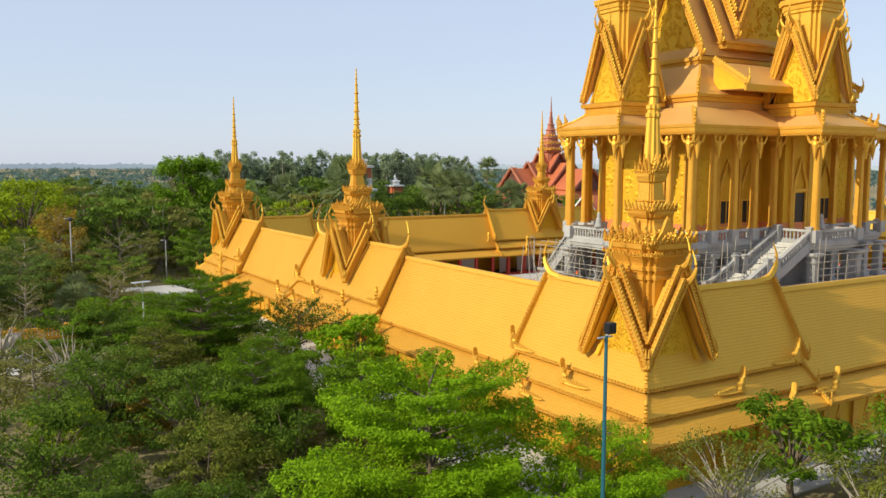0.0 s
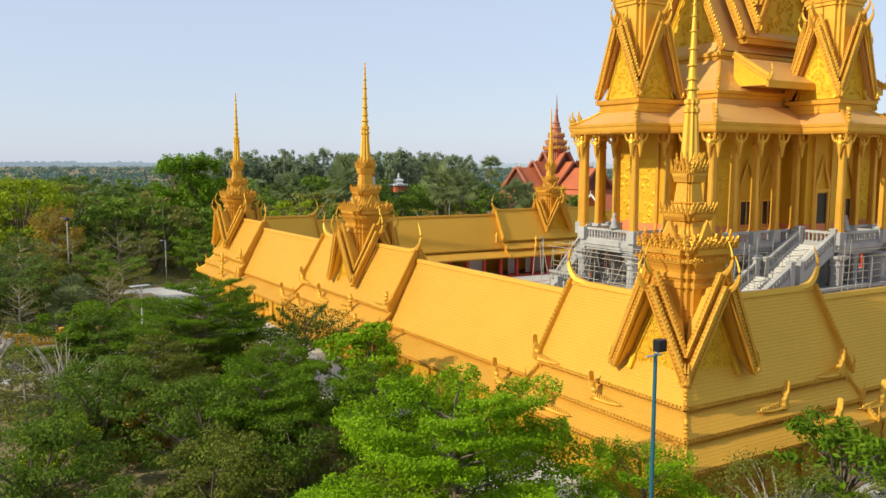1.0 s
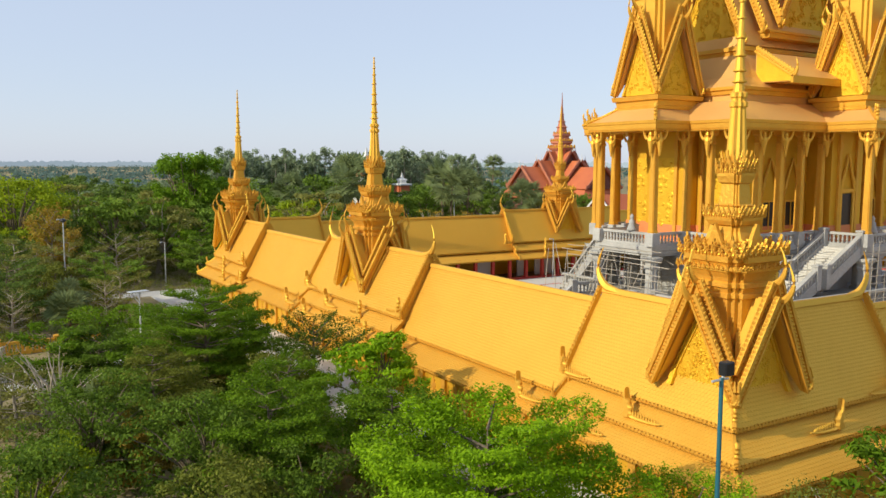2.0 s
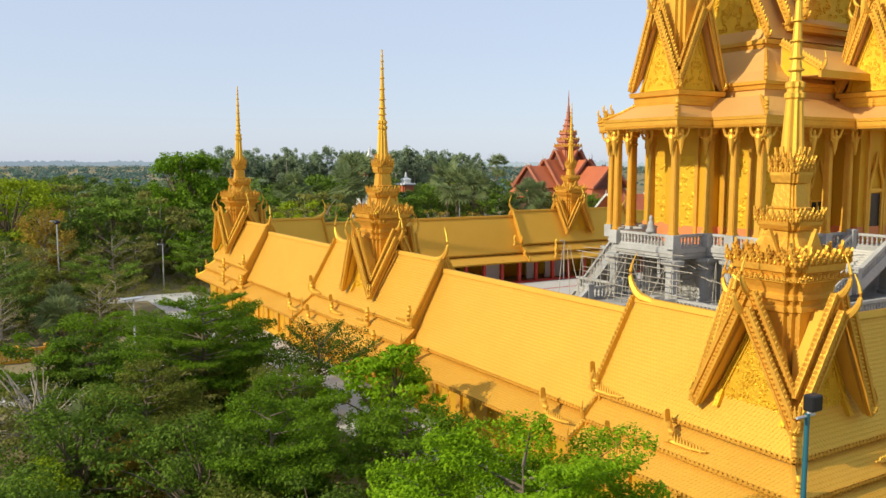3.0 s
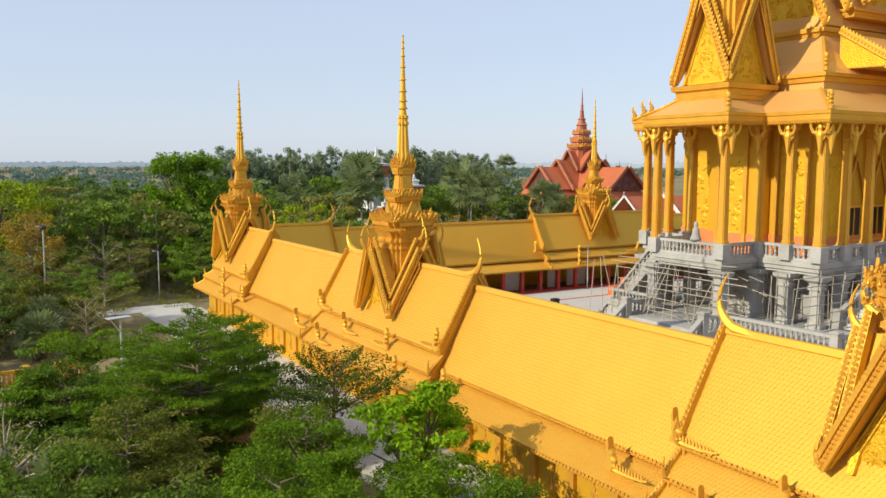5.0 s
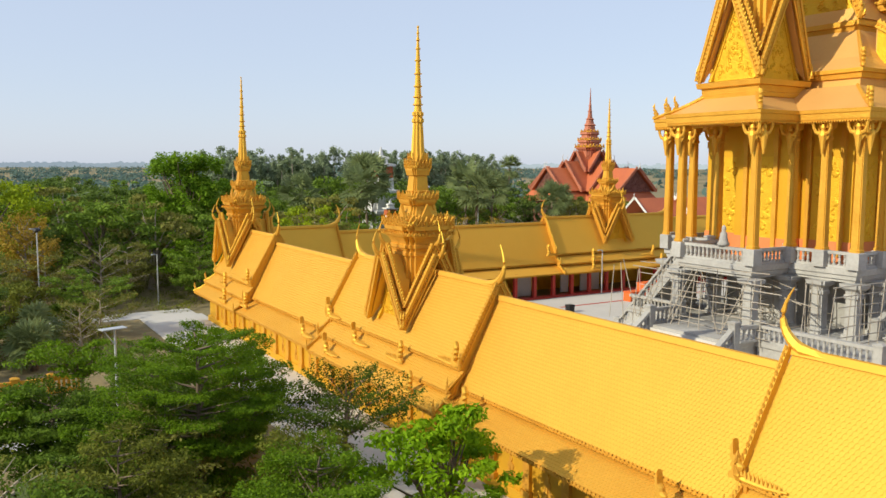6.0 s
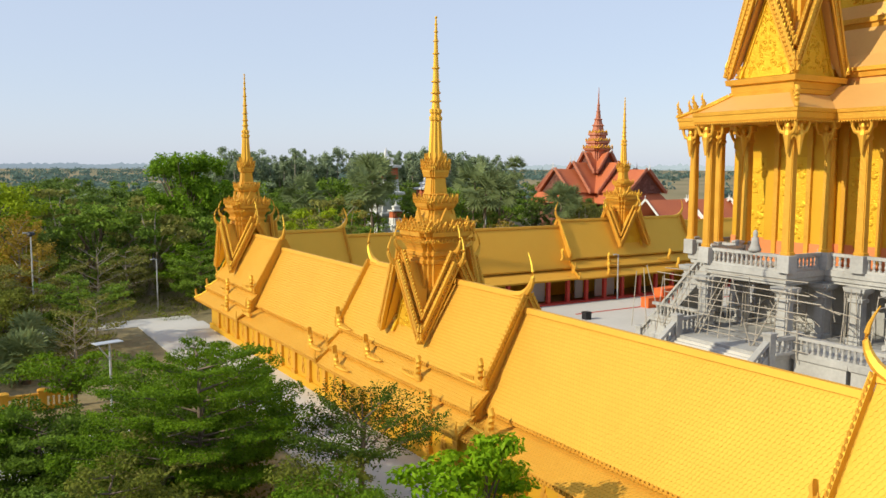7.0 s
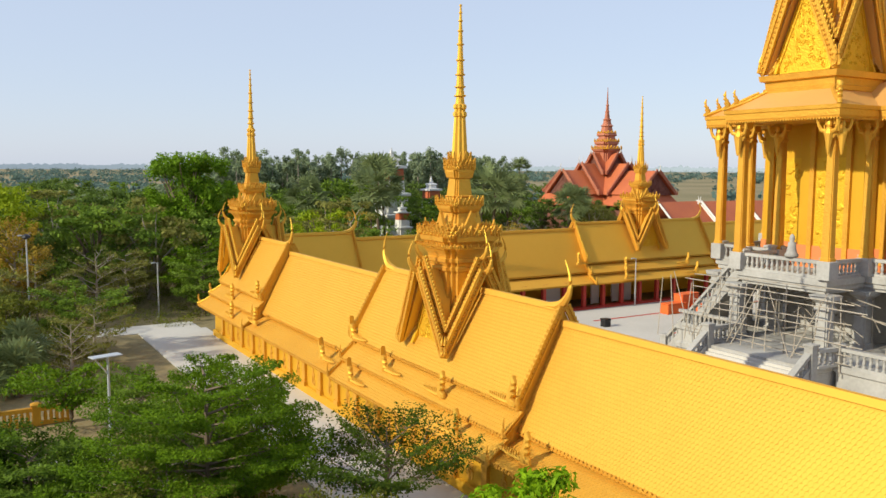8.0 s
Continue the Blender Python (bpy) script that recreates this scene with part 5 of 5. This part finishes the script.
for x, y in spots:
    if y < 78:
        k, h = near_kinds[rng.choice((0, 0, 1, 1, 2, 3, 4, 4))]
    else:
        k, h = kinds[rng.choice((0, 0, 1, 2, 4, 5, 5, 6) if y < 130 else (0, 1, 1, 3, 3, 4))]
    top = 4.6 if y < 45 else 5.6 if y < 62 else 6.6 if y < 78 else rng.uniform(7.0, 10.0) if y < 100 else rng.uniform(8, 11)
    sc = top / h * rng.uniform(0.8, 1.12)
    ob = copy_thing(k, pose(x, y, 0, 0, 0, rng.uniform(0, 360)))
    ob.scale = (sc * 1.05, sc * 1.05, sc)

# trees in front of the red temple
for x, y, top in ((71, 101, 8.2), (75.5, 104, 7.6), (80, 101.5, 8.0), (84.5, 103.5, 7.4), (92, 102, 7.8), (96.5, 104, 7.2), (67, 97, 7.4), (73.5, 110, 8.4), (77.5, 108, 8.0), (70.5, 114, 8.2)):
    k, h = kinds[rng.choice((0, 1, 2, 5))]
    ob = copy_thing(k, pose(x, y, 0, 0, 0, rng.uniform(0, 360)))
    ob.scale = (top / h * 0.8, top / h * 0.8, top / h)

# row of tall plantation trees, too far and close-set to count
row = thing("plantation_row", "far row of tall slim grey-green plantation trees", "plantation", kind="stuff")
bm = bmesh.new()
cl = []
for i in range(170):
    f = i / 169
    px, py = 22 + 66 * f + rng.uniform(-1, 1), 146 + 8 * math.sin(f * 9) + rng.uniform(-6, 10)
    h = 16.0 * rng.uniform(0.86, 1.08)
    tube(bm, [(px, py, -0.05), (px + rng.uniform(-.2, .2), py, h * 0.5), (px, py, h * 0.9)], [0.28, 0.18, 0.04], 5)
    for k in range(30):
        z = rng.uniform(0.22, 0.97)
        w = 1.75 * math.sin(math.pi * (0.12 + 0.80 * (1 - z))) ** 0.8 * rng.random() ** 0.6
        a = rng.uniform(0, 6.283)
        cl.append((px + w * math.cos(a), py + w * math.sin(a), h * z, rng.uniform(0.45, 0.85)))
part("trunks", bm, PALEBARK, row)
ob = new("crowns", leaf_mesh("crowns", cl, 50, 0.5, LEAF_EUC, 61, 1.1))
ob.parent = row


def fan_palm(x, y, height, seed, label, dead=6):
    """A sugar palm: ringed trunk and a ball of stiff fan leaves."""
    rng = random.Random(seed)
    root = thing("palm_tree", label, "palm tree", pose(x, y, 0), group="sugar palms")
    bm = bmesh.new()
    pts = [(0.1 * math.sin(i), 0.1 * math.cos(i * 1.3), height * i / 8 - 0.05) for i in range(9)]
    tube(bm, pts, [0.26 - 0.008 * i for i in range(9)], 8)
    part("trunk", bm, BARK, root)
    bm = bmesh.new()
    rr = height * 0.12 + 1.0
    for i in range(32):
        a, e = rng.uniform(0, 6.283), rng.uniform(-1.1, 1.4)
        d = Vector((math.cos(a) * math.cos(e), math.sin(a) * math.cos(e), math.sin(e)))
        hub = Vector((0, 0, height)) + d * rr * 0.95
        side = d.cross(Vector((0, 0, 1))).normalized()
        upv = side.cross(d)
        tw = rng.uniform(-0.8, 0.8)
        side, upv = side * math.cos(tw) + upv * math.sin(tw), upv * math.cos(tw) - side * math.sin(tw)
        tube(bm, [Vector((0, 0, height)), hub], [0.05, 0.03], 4)
        n = 11
        for k in range(n):
            w = (k / (n - 1) - 0.5) * 3.6
            tip = hub + (d * math.cos(w) + side * math.sin(w)) * rr * 0.85 + upv * rng.uniform(-.1, .1) - Vector((0, 0, 0.12 * abs(w)))
            p1 = hub + (d * math.cos(w - 0.17) + side * math.sin(w - 0.17)) * rr * 0.45
            p2 = hub + (d * math.cos(w + 0.17) + side * math.sin(w + 0.17)) * rr * 0.45 + upv * 0.05
            bm.faces.new([bm.verts.new(q) for q in (hub, p1, tip, p2)])
    part("crown", bm, LEAF_BLUE, root)
    return root


for i, (x, y, h) in enumerate(((33, 104, 11.6), (29, 98, 10.2), (38, 112, 11.5), (47, 98, 11.0), (45, 92, 10.0), (56, 104, 9.5), (120, 188, 12.6), (62, 96, 7.8), (66, 100, 8.2), (24, 108, 9.0), (130, 150, 9.0))):
    fan_palm(x, y, h, 70 + i, "sugar palm with a round crown of fan leaves")
fan_palm(-16.7, 54.5, 2.0, 91, "small young fan palm in the garden")
fan_palm(-19.4, 19.0, 1.9, 93, "small young fan palm in the garden")
fan_palm(-17.2, 50.8, 1.6, 95, "small young fan palm in the garden")

# distant woods to the horizon, aerial haze painted into their bluish leaf colour
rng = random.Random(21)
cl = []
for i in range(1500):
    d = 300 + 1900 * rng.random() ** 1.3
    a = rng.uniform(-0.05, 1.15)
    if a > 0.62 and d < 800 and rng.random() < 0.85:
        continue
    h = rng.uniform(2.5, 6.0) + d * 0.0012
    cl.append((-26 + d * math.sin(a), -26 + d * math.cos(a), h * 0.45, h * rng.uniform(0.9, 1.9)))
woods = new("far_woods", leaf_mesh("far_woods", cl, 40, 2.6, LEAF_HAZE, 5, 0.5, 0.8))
tagged(woods, "distant belts of trees on the plain, haze in their leaf colour", "woodland", kind="stuff")
# skyline sheet far behind everything; distance haze is painted as blue-grey colour and emission
HAZE = bpy.data.materials.new("painted_haze_glow")
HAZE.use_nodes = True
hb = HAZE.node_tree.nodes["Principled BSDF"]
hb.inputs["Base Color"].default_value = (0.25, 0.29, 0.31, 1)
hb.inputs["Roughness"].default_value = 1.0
# emission lifts the sheet to the paleness of haze
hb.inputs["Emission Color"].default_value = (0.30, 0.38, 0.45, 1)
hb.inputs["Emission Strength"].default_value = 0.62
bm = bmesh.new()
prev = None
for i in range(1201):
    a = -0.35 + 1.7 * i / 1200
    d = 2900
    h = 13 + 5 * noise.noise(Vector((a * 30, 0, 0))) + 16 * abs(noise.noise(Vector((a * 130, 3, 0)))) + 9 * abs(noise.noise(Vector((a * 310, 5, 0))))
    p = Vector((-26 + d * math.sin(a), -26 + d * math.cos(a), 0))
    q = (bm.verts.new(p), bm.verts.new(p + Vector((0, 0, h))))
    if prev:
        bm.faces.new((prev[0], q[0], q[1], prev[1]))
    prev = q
tagged(part("backdrop", bm, HAZE), "glowing backdrop sheet of far woods in painted blue haze", "backdrop", kind="structure")
# undergrowth between the near trees
rng = random.Random(31)
cl = []
for i in range(1500):
    y = rng.uniform(0, 120)
    x = rng.uniform(-29, -9.5 if y < 68 else (y - 66) * 0.9 - 5)
    if (-20 < x < -12 and 38 < y < 52) or (x > -12 and y > 44 and y < 68) or (x < -15.5 and 29 < y < 46):
        continue
    cl.append((x, y, rng.uniform(0.15, 0.9), rng.uniform(0.5, 1.3)))
tagged(new("undergrowth", leaf_mesh("undergrowth", cl, 60, 0.2, LEAF_OLIVE, 6, 0.6)), "low olive green undergrowth beneath the trees", "undergrowth", kind="stuff")
cl = [(rng.uniform(-7, 20), rng.uniform(-16, -7.5), rng.uniform(0.1, 0.7), rng.uniform(0.5, 1.1)) for i in range(170)]
tagged(new("undergrowth", leaf_mesh("undergrowth", cl, 70, 0.17, LEAF_OLIVE, 7, 0.6)), "low olive green undergrowth by the near wing", "undergrowth", kind="stuff")


# ---- lamps and small things outside ----
def street_lamp(x, y, height, label, kind, turn=0):
    root = thing("street_lamp", label, "street lamp", pose(x, y, 0, 0, 0, turn), group="street lamps")
    post_m = TEAL if kind == "flood" else STEEL
    bm = bmesh.new()
    stack(bm, ngon(10), [(0, 0.16), (0.08, 0.16), (0.1, 0.075), (height * 0.5, 0.065), (height, 0.055)])
    part("post", bm, post_m, root)
    if kind == "flood":
        bm = bmesh.new()
        tube(bm, [(-0.35, 0, height - 0.05), (0.25, 0, height - 0.05)], [0.03, 0.03], 6)
        tube(bm, [(0.05, 0, height - 0.05), (0.1, 0, height + 0.2)], [0.05, 0.05], 6)
        part("bracket", bm, STEEL, root)
        bm = bmesh.new()
        box(bm, -0.04, 0.30, -0.16, 0.1, height + 0.05, height + 0.4, 0.03)
        part("floodlight", bm, BLACK, root, "black floodlight head")
    elif kind == "solar":
        bm = bmesh.new()
        box(bm, -0.75, 0.55, -0.28, 0.28, height + 0.02, height + 0.07, 0.01)
        part("solar_panel", bm, STEEL, root)
        bm = bmesh.new()
        tube(bm, [(0, 0, height - 0.8), (-0.55, 0, height - 0.05)], [0.035, 0.03], 6)
        part("brace", bm, STEEL, root)
    else:
        bm = bmesh.new()
        tube(bm, [(0, 0, height - 0.1), (-0.25, 0, height + 0.02), (-0.6, 0, height)], [0.04, 0.04, 0.07], 6)
        part("lamp_head", bm, STEEL, root)
        if kind == "tall":
            bm = bmesh.new()
            stack(bm, ngon(10), [(height - 0.3, 0.1), (height - 0.15, 0.35), (height, 0.3), (height + 0.1, 0.08)])
            part("lamp_cap", bm, BLACK, root)


street_lamp(-9.1, -7.2, 8.4, "teal steel floodlight post by the gallery corner", "flood")
street_lamp(-14.6, 35.4, 5.2, "white steel lamp post with a flat solar panel", "solar", 15)
street_lamp(-4.5, 72.9, 4.9, "white steel lamp post with a short arm", "arm", 20)
street_lamp(-15.0, 70.5, 7.9, "tall grey lamp post with a dark cap", "tall", 0)
street_lamp(37.1, 56.3, 4.7, "white steel lamp post in the courtyard", "arm", 0)
street_lamp(50.5, 100, 11.0, "tall grey lamp post among the palms", "tall", 0)

fence = thing("garden_wall", "low yellow painted garden wall with coping", "garden wall")
for i in range(9):
    x = -32 + i * 1.9
    bm = bmesh.new()
    stack(bm, SQ, [(0, 0.2), (1.0, 0.2), (1.02, 0.26), (1.12, 0.26), (1.2, 0.1)], x, 44.4)
    part("pillar", bm, GOLD, fence)
    bm = bmesh.new()
    box(bm, x + 0.2, x + 1.7, 44.3, 44.5, 0.0, 0.2)
    box(bm, x + 0.2, x + 1.7, 44.28, 44.52, 0.75, 0.95)
    part("coping", bm, GOLD, fence)
    for k in range(5):
        bm = bmesh.new()
        stack(bm, ngon(6), [(0.2, 0.07), (0.45, 0.1), (0.75, 0.06)], x + 0.42 + k * 0.27, 44.4)
        part("baluster", bm, GOLD, fence)
kerb = thing("garden_kerb", "pale sandstone garden edging wall", "kerb")
for i in range(16):
    bm = bmesh.new()
    box(bm, -29 + i * 1.2, -27.85 + i * 1.2, 36.2, 36.6, 0, 0.55, 0.03)
    part("block", bm, CONCL, kerb)
bm = bmesh.new()
bmesh.ops.create_icosphere(bm, subdivisions=3, radius=1.0)
for v in bm.verts:
    v.co = Vector((v.co.x * 0.8, v.co.y * 0.7, v.co.z * 1.1)) * (1 + 0.35 * noise.noise(v.co * 1.7) + 0.12 * noise.noise(v.co * 5))
    v.co.z = max(v.co.z + 0.8, -0.02)
rk = tagged(part("rock", bm, PALEBARK), "large brown weathered rock in the garden", "rock")
rk.matrix_world = pose(-23.0, 38.2, 0)
bm = bmesh.new()
box(bm, -27, -2.6, 66.1, 69.4, -0.2, 0.03)
tagged(part("path", bm, CONCL), "pale concrete path past the far corner", "path", kind="structure")
bm = bmesh.new()
box(bm, -30, -8.5, 33.2, 35.6, -0.2, 0.02)
tagged(part("path", bm, CONCL), "pale garden path", "path", kind="structure")

# ---- courtyard things ----
for i, (x, y, w, d, h) in enumerate(((37.2, 51.4, 2.4, 1.0, 0.9), (39.3, 51.8, 2.6, 1.0, 1.6), (39.6, 50.4, 1.4, 0.9, 0.7))):
    root = thing("barrier_box", "bright orange construction box on the courtyard", "crate", pose(x, y, 0.06, 0, 0, 8 * i), group="orange boxes")
    bm = bmesh.new()
    box(bm, -w / 2, w / 2, -d / 2, d / 2, 0, h, 0.04)
    part("body", bm, ORANGE, root)
    bm = bmesh.new()
    box(bm, -w / 2 - 0.04, w / 2 + 0.04, -d / 2 - 0.04, d / 2 + 0.04, h + 0.002, h + 0.08, 0.02)
    part("lid", bm, ORANGE, root)
for i, (x0, x1, y) in enumerate(((28, 50, 51.8), (30, 46, 44.5))):
    bm = bmesh.new()
    box(bm, x0, x1, y, y + 0.35, 0.02, 0.066)
    tagged(part("painted_line", bm, REDPAINT), "faded red line painted on the courtyard", "floor marking", kind="structure")
for x, w in ((27.4, 2.0), (33.3, 1.0), (36.0, 2.6), (20.5, 2.0)):
    bm = bmesh.new()
    box(bm, x, x + w, 58.4, 58.55, 0.22, 2.74)
    tagged(part("partition", bm, PARTW), "pale grey partition board in the arcade", "partition", group="arcade partitions")
# unidentified small black-and-white thing, built as a plain black box
bm = bmesh.new()
stack(bm, SQ, [(0.06, 0.3), (0.6, 0.3), (0.64, 0.34), (0.75, 0.3)], 0, 0)
ob = tagged(part("courtyard_box", bm, BLACK), "small black box on the courtyard", "box")
ob.matrix_world = pose(27.2, 49.6, 0)

# ---- red temple and low red roofs ----
red = thing("red_temple", "red-roofed temple with a tall tiered spire", "temple", pose(88.2, 117.0, 0))
bm = bmesh.new()
loft(bm, [[(x, y, z) for x, y in cross(4.0, 4.0, 9.6, 12.6, 4.0)] for z in (0, 8.2)])
part("wall", bm, REDBROWN, red)
bm = bmesh.new()
loft(bm, [[(x, y, z) for x, y in cross(4.0 + d, 4.0 + d, 9.4 + d, 12.4 + d, 4.0 + d)] for z, d in ((6.6, 1.5), (6.8, 1.5), (8.6, 0.2))])
part("skirt_roof", bm, REDROOF, red)
for r, dist in ((0, 13.5), (90, 10.0), (180, 13.0), (270, 10.6)):
    m = pose(0, 0, 0, 0, 0, r)
    gable(red, m, 4.5, dist, 8.6, 12.9, 0.0, 0.4, 0.5, 1.5, roofmat=REDROOF, inner=False, carved=REDBROWN, board=REDTRIM, tip=WHITE)
    gable(red, m, 5.0, 6.2, 8.5, 14.2, 0.0, 0.4, 0.5, 1.5, roofmat=REDROOF, inner=False, carved=REDBROWN, board=REDTRIM, tip=WHITE, mitre=True)
    gable(red, m, 2.9, 3.4, 12.2, 16.2, 0.0, 0.36, 0.4, 1.3, roofmat=REDROOF, inner=False, carved=REDBROWN, board=REDTRIM, tip=WHITE, mitre=True)
bm = bmesh.new()
stack(bm, RED, [(12, 1.7), (16.4, 1.7), (16.6, 2.1), (17.0, 2.3), (17.3, 1.8), (17.8, 1.6), (18.0, 1.9), (18.4, 1.9), (18.7, 1.4), (19.4, 1.3), (19.6, 1.6), (20, 1.5), (20.4, 0.95), (21.2, 0.8), (21.4, 1.0), (21.7, 0.7), (22.4, 0.55), (22.6, 0.7), (22.8, 0.42), (24.0, 0.3), (24.1, 0.4), (24.3, 0.24), (25.2, 0.2), (25.3, 0.28), (25.5, 0.15), (28.7, 0.03)])
spire = part("spire", bm, REDTRIM, red, "red tiered spire")
crown(spire, 2.1, 16.95, 0.8, 5)
crown(spire, 1.7, 18.35, 0.7, 5)
crown(spire, 1.3, 19.95, 0.6, 3)
rng = random.Random(2)
for i, (x, y, z, w) in enumerate(((80, 91, 8.0, 9), (89, 90, 8.0, 9.5), (98, 89, 8.0, 9.5), (107, 88, 7.6, 9))):
    hs = thing("red_roofed_house", "low house with a red tile roof and white gable ends", "house", pose(x, y, 0), group="low red-roofed houses")
    bm = bmesh.new()
    box(bm, -w / 2 + 0.6, w / 2 - 0.6, -3.2, 3.2, 0, 4.6)
    part("wall", bm, WHITE, hs)
    bm = bmesh.new()
    for s in (-1, 1):
        loft(bm, [[(xx, s * 4.2, 4.2), (xx, 0, z), (xx, 0, z + 0.15), (xx, s * 4.2, 4.35)] for xx in (-w / 2, w / 2)])
    part("roof", bm, REDROOF, hs)
    for e in (-1, 1):
        for s in (-1, 1):
            bm = bmesh.new()
            barge(bm, (e * w / 2, s * 4.2, 4.3), (e * w / 2, 0, z + 0.1), 0.28, 0.1, (e, 0, 0), 0)
            part("barge_board", bm, WHITE, hs, "white barge board")
        bm = bmesh.new()
        horn(bm, (e * w / 2, 0, z), (e, 0, 0), 1.0, 0.3, 0.14)
        part("roof_finial", bm, WHITE, hs, "white roof finial")

# ---- white shrine towers among the palms ----
for x, y, k in ((43.5, 120, 1.0), (50, 118, 0.72), (38.0, 106, 0.5)):
    st = thing("shrine_tower", "white and brick tiered shrine tower among the palms", "shrine", pose(x, y, 0), group="white shrines")
    bm = bmesh.new()
    stack(bm, RED1, [(z * k, r * k) for z, r in ((0, 3.2), (1.0, 3.2), (1.1, 2.8), (5, 2.7), (5.1, 3.1), (5.6, 3.1), (5.7, 2.3), (8.6, 2.2), (8.7, 2.6), (9.1, 2.6), (9.2, 1.8), (11.2, 1.7))])
    part("body", bm, WHITE, st)
    bm = bmesh.new()
    stack(bm, RED1, [(z * k, r * k) for z, r in ((11.2, 1.68), (13.2, 1.6))])
    part("brick_storey", bm, REDROOF, st, "brick-coloured storey")
    bm = bmesh.new()
    stack(bm, RED1, [(z * k, r * k) for z, r in ((13.2, 2.1), (13.6, 2.1), (13.7, 1.0), (14.4, 0.9), (14.5, 1.2), (14.8, 1.1), (15.0, 0.4), (16.6, 0.04))])
    part("cap", bm, WHITE, st)


# ---- single tiles of the long wing ----
TILE = bpy.data.meshes.new("tile")
TILE.from_pydata(TILE_VERTS, [], TILE_FACES)
TILE.materials.append(ROOF)
for m in near_stretch.list:
    share("tile", TILE, m, left.root)
